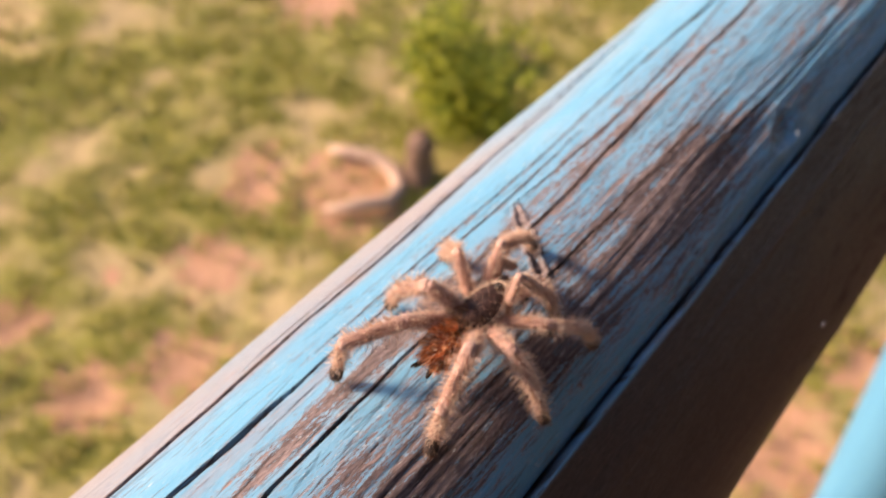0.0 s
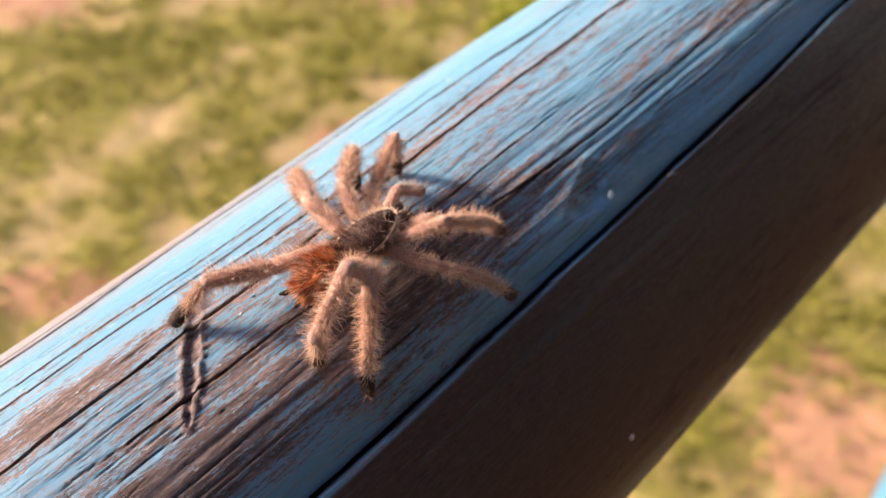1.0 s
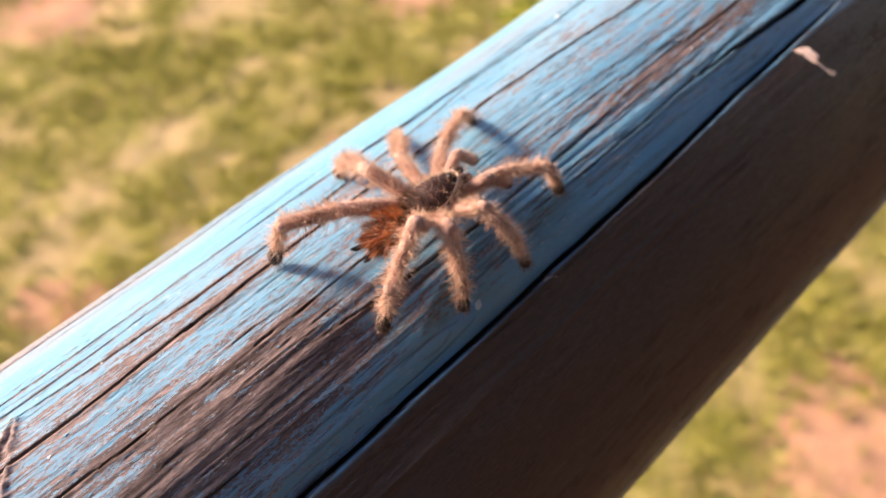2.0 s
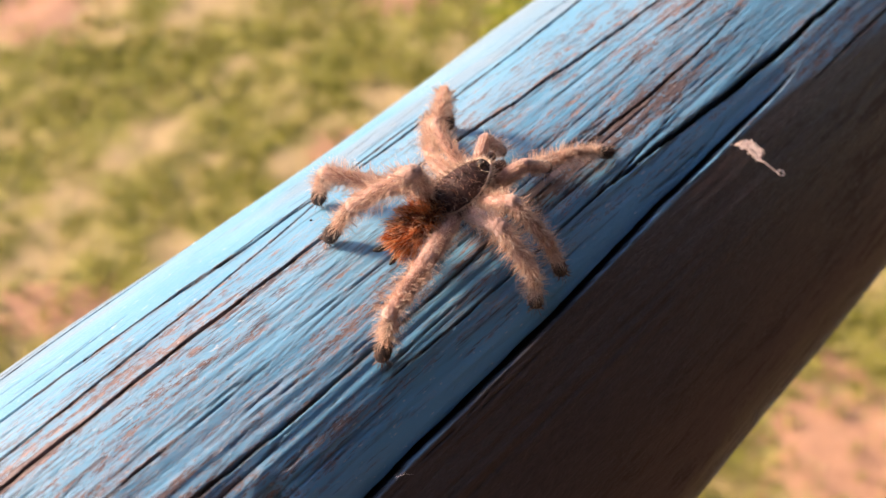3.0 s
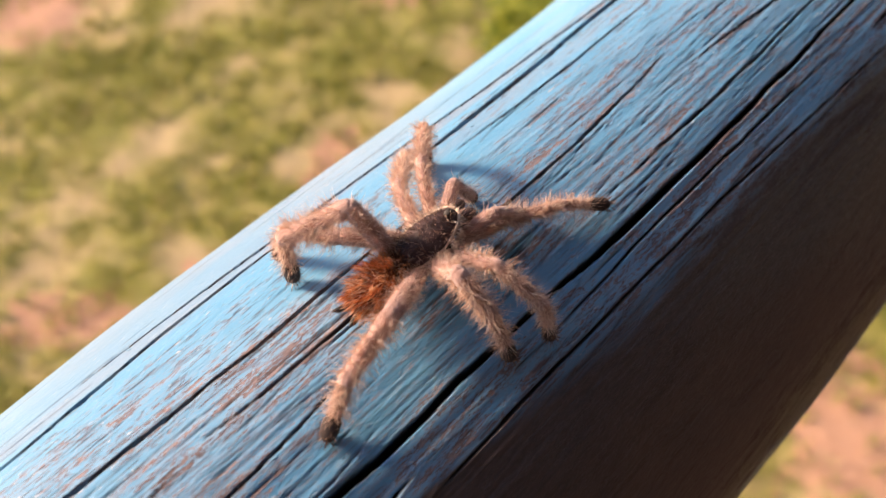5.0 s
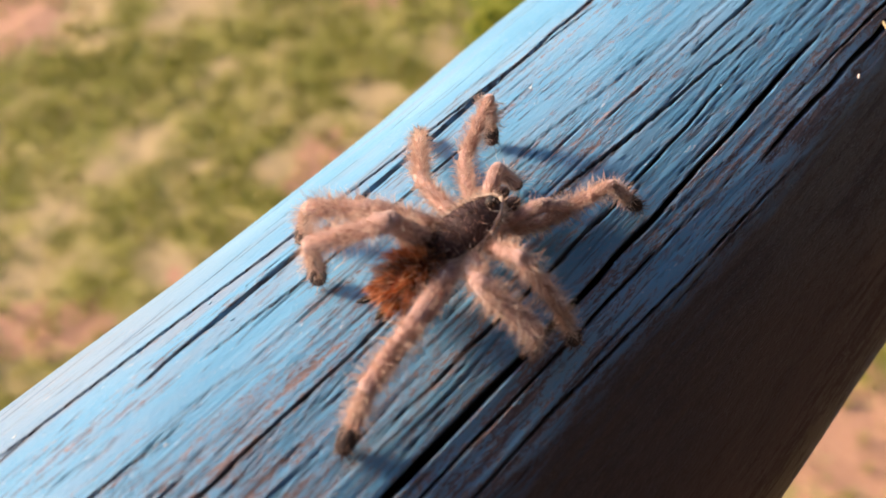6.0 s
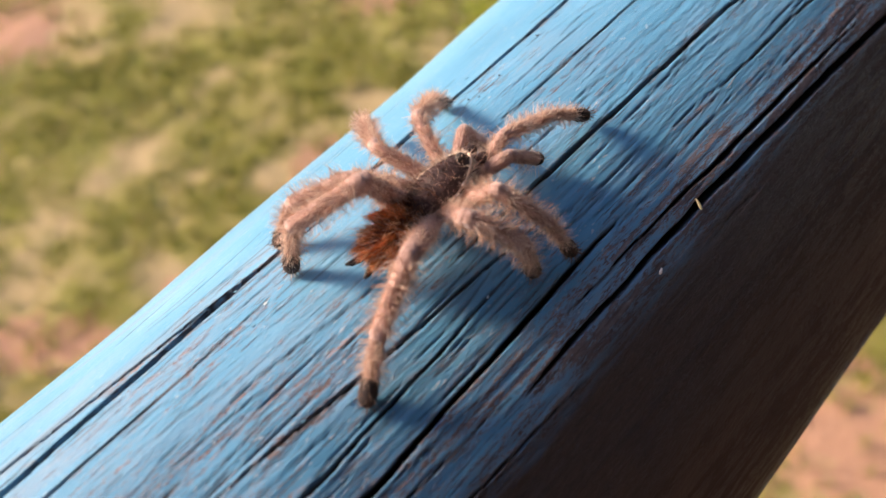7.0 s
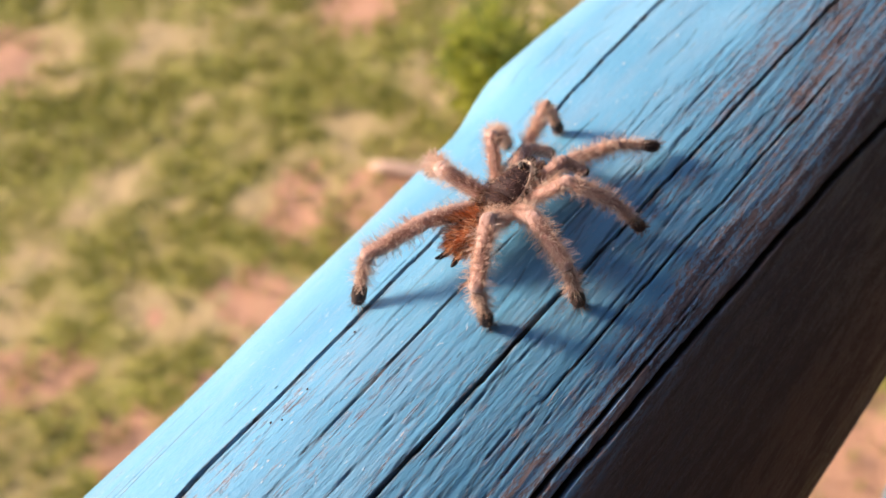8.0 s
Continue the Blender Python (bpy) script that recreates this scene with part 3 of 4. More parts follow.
    half = 0.25 + 0.95 * np.sin(np.clip(u, 0, 1) * math.pi) ** 0.7
    scar = 1 - step(0.6, 1.1, away / half)
    torn = np.exp(-((away - half * 1.35) / 0.7) ** 2)
    h += torn * (0.25 + 0.9 * (lattice(L / 1.1, arc / 1.1, 41) - 0.35)) - scar * (0.35 + 0.7 * lattice(L / 2, arc / 1.5, 42) * step(0.3, 0.7, u))
    # where paint is lost, and where the side turned from the sun is darkened
    streak = lattice(L / 9, drift / 0.9, 50) * 0.36 + lattice(L / 4, drift / 0.45, 51) * 0.30 + lattice(L / 40, arc / 6, 52) * 0.34
    loss_shade = 0.18 + 0.20 * (streak - 0.5)
    old = step(0.28, 0.16, S + 0.04 * (lattice(L / 60, arc / 9, 57) - 0.5))
    loss_shade += old * 0.52 * np.exp(-((T - 103) / 15) ** 2)
    loss_shade += (1 - old) * 0.13 * step(78, 100, T) * (1 - 0.7 * step(0.50, 0.58, S) * step(114, 104, T))
    loss_shade += 0.13 * np.exp(-((S - 0.40) / 0.05) ** 2) * np.exp(-((T - 90) / 12) ** 2)
    loss_shade += 0.26 * step(0.68, 0.76, S) * np.exp(-((T - 106) / 10) ** 2)
    loss_shade -= 0.16 * step(0.52, 0.66, S) * step(98, 86, T)
    loss_shade -= 0.14 * np.exp(-((S - 0.243) / 0.05) ** 2 - ((T - 115) / 5.5) ** 2)
    loss_shade += 0.30 * np.exp(-((T - 79 - 4 * (lattice(L / 50, L * 0, 53) - 0.5)) / 2.6) ** 2) * step(0.30, 0.22, S)
    loss_shade += 0.34 * np.exp(-((S - 0.335) / 0.035) ** 2 - ((T - 101) / 3.0) ** 2) + 0.30 * np.exp(-((S - 0.125) / 0.03) ** 2 - ((T - 80) / 5) ** 2)
    # extra browning that stands in for shade past the sunlit top
    loss_shade += (1 - old) * 0.09 * step(104, 117, T) * step(0.60, 0.48, S)
    loss_shade -= 0.16 * step(72, 64, T) * step(0.14, 0.22, S)
    loss_shade += 0.09 * np.exp(-((T - 89) / 13) ** 2) * step(0.46, 0.37, S) * step(0.10, 0.2, S)
    loss_shade -= (0.10 + 0.16 * step(0.17, 0.25, S)) * np.exp(-((T - 117.5 + 12 * np.clip(S - 0.25, 0, 0.2)) / (1.8 + 2.4 * step(0.17, 0.25, S))) ** 2) * step(0.04, 0.12, S) * step(0.42, 0.36, S)
    loss_shade += 0.20 * step(111, 119, T) * step(0.50, 0.58, S)
    loss_shade += (0.18 + 0.12 * step(0.32, 0.24, S)) * rim * (0.3 + 1.2 * lattice(L / 25, arc / 3, 58)) * step(110, 95, T)
    wear_shade = np.clip(loss_shade + 0.62 * (streak - 0.5) + 0.30 * np.clip(torn + scar, 0, 1), 0, 1)
    bleached = step(60, 53, T + 5 * (lattice(L / 30, arc / 3, 54) - 0.5)) * step(0.30, 0.14, S)
    bleached = np.maximum(bleached, 0.5 * step(0.55, 0.75, lattice(L / 80, arc / 4, 55)) * step(84, 70, T) * step(0.6, 0.45, S))
    bleached = np.maximum(bleached, 0.40 * step(70, 62, T + 6 * (lattice(L / 40, arc / 3, 59) - 0.5)) * step(0.32, 0.38, S) * step(0.50, 0.44, S))
    bleached = np.maximum(bleached, 0.75 * np.clip(torn, 0, 1) * step(0.35, 0.7, lattice(L / 1.5, arc / 1.2, 62)))
    # brown side past the split; its soft fade further along imitates shade
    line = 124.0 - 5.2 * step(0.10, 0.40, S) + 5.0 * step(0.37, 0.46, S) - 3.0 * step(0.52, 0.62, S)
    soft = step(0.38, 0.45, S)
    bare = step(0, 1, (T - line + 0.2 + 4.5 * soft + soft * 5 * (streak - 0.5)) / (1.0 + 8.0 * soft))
    rad = R + h * 0.001
    V = np.stack([S, rad * np.cos(np.radians(T)), LOG_Z + rad * np.sin(np.radians(T))], -1).reshape(-1, 3)
    n, m = S.shape
    idx = np.arange(n * m).reshape(n, m)
    nxt = np.roll(idx, -1, axis=1)
    quads = np.stack([idx[:-1], nxt[:-1], nxt[1:], idx[1:]], -1).reshape(-1, 4)[:, ::-1]
    me = bpy.data.meshes.new("log_rail")
    me.vertices.add(len(V))
    me.vertices.foreach_set("co", V.ravel().astype(np.float32))
    me.loops.add(quads.size + 2 * m)
    loops = np.concatenate([quads.ravel(), idx[0], idx[-1][::-1]]).astype(np.int32)
    me.loops.foreach_set("vertex_index", loops)
    me.polygons.add(len(quads) + 2)
    me.polygons.foreach_set("loop_start", np.concatenate([np.arange(len(quads)) * 4, [quads.size, quads.size + m]]).astype(np.int32))
    me.polygons.foreach_set("use_smooth", np.ones(len(quads) + 2, bool))
    me.update(calc_edges=True)
    me.validate()
    me.materials.append(RAIL)
    for name, values in (("wear_shade", wear_shade), ("groove", groove), ("bleached", bleached), ("bare", bare)):
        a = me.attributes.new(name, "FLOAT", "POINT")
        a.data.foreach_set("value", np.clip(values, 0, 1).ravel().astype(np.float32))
    log = tagged(new("log_rail", me), "weathered log rail with flaking sky-blue paint and long splits", "rail")
    paint_flakes(log, s, th, rad)


def on_rail(s, th, lift=0.0, spin=0.0):
    """A pose on the rail's skin: x along the rail, z out of it."""
    a = radians(th)
    z = Vector((0, math.cos(a), math.sin(a)))
    y = z.cross(Vector((1, 0, 0)))
    m = Matrix((Vector((1, 0, 0)), y, z)).transposed().to_4x4()
    return Matrix.Translation((s, z.y * (R + lift), LOG_Z + z.z * (R + lift))) @ m @ pose(0, 0, 0, 0, 0, spin)


# ---- small things on the rail ----
def lint_tuft():
    rng = np.random.RandomState(7)
    verts, faces = [], []
    rim = [Vector(q) * 0.001 for q in ((0, 0, 0.3), (3.2, -0.3, 1.6), (4.2, -3.6, 2.8), (1.9, -5.4, 3.0))]
    for k in range(70):
        e, g = rng.choice(4, 2, replace=False)
        a = rim[e].lerp(rim[(e + 1) % 4], rng.rand())
        b = rim[g].lerp(rim[(g + 1) % 4], rng.rand())
        if k % 5 == 0:
            b = b + (b - a).normalized() * rng.uniform(0.0003, 0.0009)
        phase, swing = rng.uniform(0, 6.28), rng.uniform(0.0001, 0.0004)
        pts = []
        for i in range(9):
            p = a.lerp(b, i / 8) + Vector((math.cos(phase + i * 1.1), math.sin(phase + i * 0.9), 0.6 * math.sin(i * 0.8 + phase))) * swing
            p.z = max(p.z, 0.0001)
            pts.append(p)
        v, f = tube(pts, [0.00007] * 9, 4)
        faces += [tuple(i + len(verts) for i in q) for q in f]
        verts += v
    for k in range(4):
        o = Vector(rng.normal(0, 0.00015, 3))
        tail = [Vector((0.0020, -0.0052, 0.0030)), Vector((0.0030, -0.0062, 0.0031)), Vector((0.0039, -0.0075, 0.0032)), Vector((0.0046, -0.0086, 0.0033))]
        loop = [Vector((0.0055 + 0.0008 * math.cos(q), -0.0090 + 0.0007 * math.sin(q), 0.0034)) for q in np.linspace(3.6, 3.6 + 5.4, 9)]
        v, f = tube([q + o for q in tail] + ([q + o for q in loop] if k < 2 else []), [0.00009] * (13 if k < 2 else 4), 5)
        faces += [tuple(i + len(verts) for i in q) for q in f]
        verts += v
    ob = tagged(new("lint_tuft", mesh_from("lint_tuft", verts, faces, LINT)), "tangled pinkish-white lint caught on the rail", "lint")
    ob.matrix_world = on_rail(0.3645, 119.6, 0.0006, -24)


def bit(name, s, th, size, spin, mat, label, category, lift=0.0):
    rng = np.random.RandomState(int(s * 1000))
    bm = bmesh.new()
    bmesh.ops.create_icosphere(bm, subdivisions=2, radius=1.0)
    for v in bm.verts:
        v.co = Vector((v.co.x * size[0], v.co.y * size[1], v.co.z * size[2])) * rng.uniform(0.85, 1.15)
    me = bpy.data.meshes.new(name)
    bm.to_mesh(me)
    me.materials.append(mat)
    ob = tagged(new(name, me), label, category)
    ob.matrix_world = on_rail(s, th, lift - MM * float(sag(s, th)), spin)


def small_things():
    lint_tuft()
    bit("paint_chip", 0.245, 115.9, (0.0011, 0.0007, 0.0003), 35, CHIP, "pale blue paint chip on the dented knot", "chip", 0.0002)
    bit("straw_bit", 0.595, 119.5, (0.0012, 0.00028, 0.00028), 70, STRAW, "yellow straw bit stuck in the rail's split", "straw", 0.0007)
    bit("straw_bit", 0.579, 122.2, (0.0007, 0.00028, 0.00028), 20, LINT, "short whitish straw bit at the split", "straw", 0.0007)
    bit("dirt_speck", 0.218, 163.0, (0.0007, 0.0009, 0.0005), 0, LINT, "pale speck on the rail's bare brown side", "speck")
    bit("dirt_speck", 0.344, 131.0, (0.0006, 0.0007, 0.0004), 0, LINT, "pale speck on the rail's bare brown side", "speck")
    bit("paint_chip", 0.331, 68.0, (0.0011, 0.0005, 0.0003), 30, CHIP, "pale blue paint chip lifting by a split", "chip", 0.0001)
    for s, th in ((0.588, 73.5), (0.5895, 75.0), (0.597, 74.0), (0.578, 77.0), (0.612, 72.0), (0.601, 79.0), (0.287, 74.0), (0.562, 84.0)):
        bit("soil_speck", s, th, (0.0003, 0.00022, 0.0002), s * 999, FOOT, "tiny dark soil speck on the blue paint", "speck", 0.0001)
    rng = np.random.RandomState(9)
    verts, faces = hairs([(0, 0, 0), (0.0006, 0, 0), (0.0002, 0.0004, 0)], [(0.001, 0.0004, 0.004), (-0.0006, 0.001, 0.0035), (0.002, -0.001, 0.0026)], 0.00006, rng)
    ob = tagged(new("splinter", mesh_from("splinter", verts, faces, LINT)), "fine pale splinters standing on the split's lip", "splinter")
    ob.matrix_world = on_rail(0.2616, 121.6, -MM * float(sag(0.2616, 121.6)))


# ---- the tarantula ----
MM = 0.001
FEMUR, TIBIA, TARSUS = 10.3, 11.0, 9.4
REACH = {"1": 1.08, "2": 1.0, "3": 1.0, "4": 1.22}      # length of each pair of legs
HIPS = {"l1": (5.0, 3.2), "l2": (2.0, 4.0), "l3": (-1.6, 4.0), "l4": (-4.6, 3.2), "r1": (5.0, -3.2), "r2": (2.0, -4.0), "r3": (-1.6, -4.0), "r4": (-4.6, -3.2)}


def fur(length, radius, count, rng, long_hair, start=0.0):
    """A short dense fuzz and some long fine bristles on a limb: verts and faces."""
    roots, tips = [], []
    for _ in range(count):
        u, a = rng.uniform(start, 1.0), rng.uniform(0, 6.283)
        n = Vector((0, math.cos(a), math.sin(a)))
        p = Vector((u * length, 0, 0)) + n * radius(u) * 0.92
        d = (n + Vector((rng.uniform(0.1, 1.1), rng.normal(0, 0.35), rng.normal(0, 0.35)))).normalized()
        roots.append(p * MM)
        tips.append((p + d * rng.uniform(0.35, 0.95)) * MM)
    v, f = hairs(roots, tips, 0.021 * MM, rng, 0.5)
    roots, tips = [], []
    for _ in range(count // 4):
        u, a = rng.uniform(0.08, 0.98), rng.uniform(0, 6.283)
        n = Vector((0, math.cos(a), math.sin(a)))
        p = Vector((u * length, 0, 0)) + n * radius(u) * 0.92
        d = (n + Vector((rng.uniform(0.0, 0.8), rng.normal(0, 0.35), rng.normal(0, 0.35)))).normalized()
        roots.append(p * MM)
        tips.append((p + d * long_hair * rng.uniform(0.5, 1.75)) * MM)
    v2, f2 = hairs(roots, tips, 0.040 * MM, rng, 0.6)
    return v + v2, f + [tuple(i + len(v) for i in q) for q in f2]


def limb(name, length, radius, mat, hair, count, long_hair, parent, seed, label=""):
    rng = np.random.RandomState(seed)
    us = [0.0, 0.02, 0.05, 0.10, 0.18, 0.28, 0.4, 0.52, 0.64, 0.76, 0.86, 0.93, 0.97, 0.99, 1.0]
    v, f = tube([((u * 1.16 - 0.08) * length * MM, 0, 0) for u in us], [radius(u) * MM * rng.uniform(0.96, 1.04) for u in us], 14)
    ob = part_of(name, mesh_from(name, v, f, mat), parent, label)
    v, f = fur(length, radius, count, rng, long_hair)
    part_of("hairs", mesh_from("hairs", v, f, hair, False), ob)
    return ob


def cap(u, e=0.06):
    return math.sqrt(max(0.02, 1 - (1 - min(u, e) / e) ** 2)) * math.sqrt(max(0.02, 1 - (1 - min(1 - u, e) / e) ** 2))


def posture(p):
    """The head is held higher than the waist (mm)."""
    return Vector((p.x, p.y, p.z + (0.2 * p.x if p.x > -6 else -1.2 + 0.04 * (p.x + 6))))


def blob(name, centre, size, mat, parent, label="", shape=None, held=True):
    bm = bmesh.new()
    bmesh.ops.create_uvsphere(bm, u_segments=28, v_segments=18, radius=1.0)
    for v in bm.verts:
        c = v.co.copy()
        k = shape(c) if shape else 1.0
        p = Vector((centre[0] + c.x * size[0], centre[1] + c.y * size[1] * k, centre[2] + c.z * size[2] * k))
        v.co = (posture(p) if held else p) * MM
    me = bpy.data.meshes.new(name)
    bm.to_mesh(me)
    me.materials.append(mat)
    me.polygons.foreach_set("use_smooth", [True] * len(me.polygons))
    return part_of(name, me, parent, label)


def coat(centre, size, count, long_hair, mat, parent, seed, back=0.7, low=-0.3, pick=None, width=0.06, stand=1.0):
    rng = np.random.RandomState(seed)
    roots, tips = [], []
    while len(roots) < count:
        n = Vector(rng.normal(0, 1, 3)).normalized()
        if n.z < low or (pick and not pick(n)):
            continue
        p = posture(Vector((centre[0] + n.x * size[0], centre[1] + n.y * size[1], centre[2] + n.z * size[2])))
        d = (n * stand + Vector((-back * rng.uniform(0.3, 1.4), rng.normal(0, 0.35), rng.uniform(-0.1, 0.4)))).normalized()
        roots.append(p * 0.001)
        tips.append((p + d * long_hair * rng.uniform(0.4, 1.2)) * 0.001)
    v, f = hairs(roots, tips, width * MM, rng)
    part_of("hairs", mesh_from("hairs", v, f, mat, False), parent)


def tufts(parent):
    """Clumps of rust-red bristles on the abdomen, dark gaps between them."""
    rng = np.random.RandomState(36)
    roots, tips = [], []
    for _ in range(85):
        n = Vector(rng.normal(0, 1, 3)).normalized()
        if n.z < -0.3:
            continue
        c = posture(Vector((-11.2 + n.x * 5.1, n.y * 3.0, 8.4 + n.z * 2.8)))
        d = (n * 0.75 + Vector((-0.9, rng.normal(0, 0.25), rng.uniform(0.0, 0.4)))).normalized()
        point = c + d * rng.uniform(2.2, 3.6)
        for _ in range(15):
            p = c + Vector(rng.normal(0, 0.42, 3))
            roots.append(p * MM)
            tips.append((point + d * rng.uniform(-0.6, 0.9) + Vector(rng.normal(0, 0.38, 3))) * MM)
    v, f = hairs(roots, tips, 0.06 * MM, rng)
    part_of("fur", mesh_from("fur", v, f, RUST_HAIR, False), parent)


def tarantula():
    root = tagged(new("tarantula"), "tan hairy tarantula with rust-red abdomen walking on the rail", "spider")
    cz = 8.5
    shell = blob("carapace", (0, 0, cz), (7.8, 3.9, 2.5), SHELL, root, "dark brown carapace with pale rim",
                 lambda c: (1.0 - 0.16 * max(0, c.x)) * (1 - 0.14 * math.exp(-((c.x + 0.25) / 0.16) ** 2) * (c.z > 0.5)))
    coat((0, 0, cz), (7.7, 3.8, 2.4), 420, 1.6, SHELL_HAIR, shell, 31, 0.9, 0.45, None, 0.04, 0.4)
    coat((0, 0, cz), (7.7, 3.8, 2.4), 110, 2.5, PALE_HAIR, shell, 42, 0.7, 0.30, None, 0.035, 0.8)
    coat((-2.5, 0, cz), (5.6, 3.8, 2.5), 330, 2.6, DARK_HAIR, shell, 40, 0.8, 0.1, lambda n: n.x < 0.1 or abs(n.y) > 0.75, 0.045, 0.7)
    coat((0, 0, cz), (7.8, 3.9, 2.5), 520, 1.2, RIM_HAIR, shell, 37, 0.4, 0.0, lambda n: 0.06 < n.z < 0.30, 0.05, 0.6)
    coat((0, 0, cz - 0.8), (7.8, 4.0, 2.2), 900, 2.2, PALE_HAIR, shell, 32, 0.6, -0.4, lambda n: -0.5 < n.z < 0.25, 0.045)
    ring = [Vector((7.6 * math.cos(a), 3.75 * math.sin(a) * (1.0 - 0.16 * max(0, math.cos(a))), cz + 0.85 + 0.2 * math.cos(2 * a))) for a in np.linspace(0, 2 * math.pi, 49)]
    v, f = tube([posture(p) * MM for p in ring], [(0.26 + 0.10 * math.sin(i * 2.3)) * MM for i in range(49)], 6)
    part_of("rim", mesh_from("rim", v, f, RIM), shell, "pale tan rim of the carapace")
    blob("eye_tubercle", (5.6, 0, cz + 2.0), (0.9, 0.8, 0.6), BLACK, shell)
    for k in (1, -1):
        jaw = blob("chelicera", (8.0, 1.3 * k, 6.8), (3.0, 1.4, 1.9), SHELL, root)
        coat((8.0, 1.3 * k, 6.8), (2.9, 1.4, 1.8), 60, 1.8, DARK_HAIR, jaw, 33 + k, -0.6)
    blob("sternum", (0, 0, 5.6), (6.0, 3.6, 1.8), SHELL, root)
    belly = blob("abdomen", (-11.2, 0, 8.4), (5.2, 3.1, 2.9), BELLY, root, "rust-red hairy abdomen", lambda c: (1.0 - 0.10 * c.x) * (1 + 0.05 * math.sin(9 * c.x + 5 * c.y)))
    tufts(belly)
    coat((-11.2, 0, 8.4), (5.1, 3.0, 2.8), 300, 2.6, DARK_HAIR, belly, 41, 1.0, -0.35, None, 0.05, 0.7)
    coat((-11.2, 0, 8.4), (5.1, 3.0, 2.8), 300, 2.6, RUST_HAIR, belly, 34, 1.0, -0.35, None, 0.06, 0.7)
    coat((-11.2, 0, 8.4), (5.1, 3.0, 2.8), 260, 2.8, PALE_HAIR, belly, 35, 1.0, -0.2, lambda n: n.x < 0.2, 0.05, 0.9)
    coat((-7.0, 0, 8.3), (2.6, 2.7, 2.5), 380, 2.4, DARK_HAIR, belly, 38, 0.9, -0.2, None, 0.055, 0.8)
    coat((-7.0, 0, 8.3), (2.6, 2.7, 2.5), 120, 2.4, RUST_HAIR, belly, 39, 0.9, -0.2, None, 0.055, 0.8)
    for k in (1, -1):
        v, f = tube([Vector(p) * MM for p in ((-15.2, 0.9 * k, 6.2), (-17.0, 1.3 * k, 5.6), (-18.4, 1.8 * k, 5.5), (-19.3, 2.1 * k, 5.8))], [0.7 * MM, 0.66 * MM, 0.52 * MM, 0.2 * MM], 9)
        part_of("spinneret", mesh_from("spinneret", v, f, BLACK), root, "black spinneret")
    legs = {}
    for i, key in enumerate(HIPS):
        g = REACH[key[1]]
        k = {"1": 0.56, "2": 0.62, "3": 0.80, "4": 0.84}[key[1]]
        a = limb("femur", FEMUR * g, lambda u: k * (1.75 + 0.25 * math.sin(u * 3.1)) * cap(u), SKIN, PALE_HAIR, 1700, 1.0 + 0.8 * k, root, 100 + i)
        b = limb("tibia", TIBIA * g, lambda u: k * (1.55 + 0.32 * math.exp(-((u - 0.16) / 0.12) ** 2) + 0.15 * math.sin(u * 3.1)) * cap(u), SKIN, PALE_HAIR, 2200, 0.9 + 1.5 * k, root, 200 + i)
        c = limb("metatarsus", TARSUS * g * 0.60, lambda u: k * (1.30 - 0.2 * u) * cap(u, 0.08), DUSK_SKIN, PALE_HAIR, 1200, 1.0 + 1.1 * k, root, 300 + i)
        rng = np.random.RandomState(400 + i)
        us = [0.0, 0.12, 0.3, 0.5, 0.7, 0.85, 0.95, 1.0]
        v, f = tube([((0.54 + 0.46 * u) * TARSUS * g * MM, 0, 0) for u in us], [q * (0.55 + 0.5 * k) * MM for q in (0.7, 1.25, 1.5, 1.55, 1.5, 1.3, 0.85, 0.25)], 12)
        foot = part_of("foot", mesh_from("foot", v, f, FOOT), c, "dark brown foot")
        roots, tips = [], []
        for _ in range(110):
            u, w = rng.uniform(0.60, 1.0), rng.uniform(0, 6.283)
            n = Vector((0.2, math.cos(w), math.sin(w)))
            roots.append((Vector((u * TARSUS * g, 0, 0)) + n * 1.15 * k * (1.0 if u < 0.92 else 0.6)) * MM)
            tips.append((Vector((u * TARSUS * g + rng.uniform(0.2, 1.0), 0, 0)) + n * rng.uniform(1.5, 2.3)) * MM)
        v, f = hairs(roots, tips, 0.06 * MM, rng)
        part_of("foot_hairs", mesh_from("foot_hairs", v, f, DARK_HAIR, False), c)
        legs[key] = (a, b, c)
    palps = {}
    for i, k in enumerate((1, -1)):
        a = limb("palp_femur", 6.5, lambda u: (1.15 + 0.15 * math.sin(u * 3.1)) * cap(u), SKIN, PALE_HAIR, 300, 1.9, root, 500 + i)
        b = limb("palp_tarsus", 9.5, lambda u: (1.10 + 0.12 * math.sin(u * 3.1)) * cap(u), SKIN, PALE_HAIR, 400, 2.0, root, 520 + i)
        blob("palp_tip", (8.8, 0, 0), (2.0, 1.2, 1.2), FOOT, b, held=False)
        palps[k] = (a, b)
    return root, legs, palps


# ---- how it walks ----
# seconds, place along the rail (m), angle round it (degrees), heading (degrees)
BODY = [(0.0, 0.1227, 91.7, -3), (0.2, 0.1358, 92.5, -4), (0.5, 0.1562, 94.0, -6), (0.7, 0.1690, 94.5, -5), (1.0, 0.1881, 94.9, -3), (1.5, 0.2153, 97.2, -4), (2.0, 0.2489, 96.5, -3),
        (2.2, 0.2587, 95.7, -2), (3.3, 0.3226, 94.4, -2), (3.5, 0.3351, 91.8, -2), (4.0, 0.3642, 94.2, -4), (4.2, 0.3731, 93.9, -2), (5.3, 0.4414, 95.2, -3), (5.5, 0.4530, 96.8, -7),
        (6.0, 0.4878, 96.3, -7), (6.5, 0.5213, 93.4, -2), (7.0, 0.5587, 90.8, -2), (7.5, 0.5939, 85.4, -1), (7.8, 0.6285, 82.0, -2), (8.0, 0.6498, 81.1, -3)]
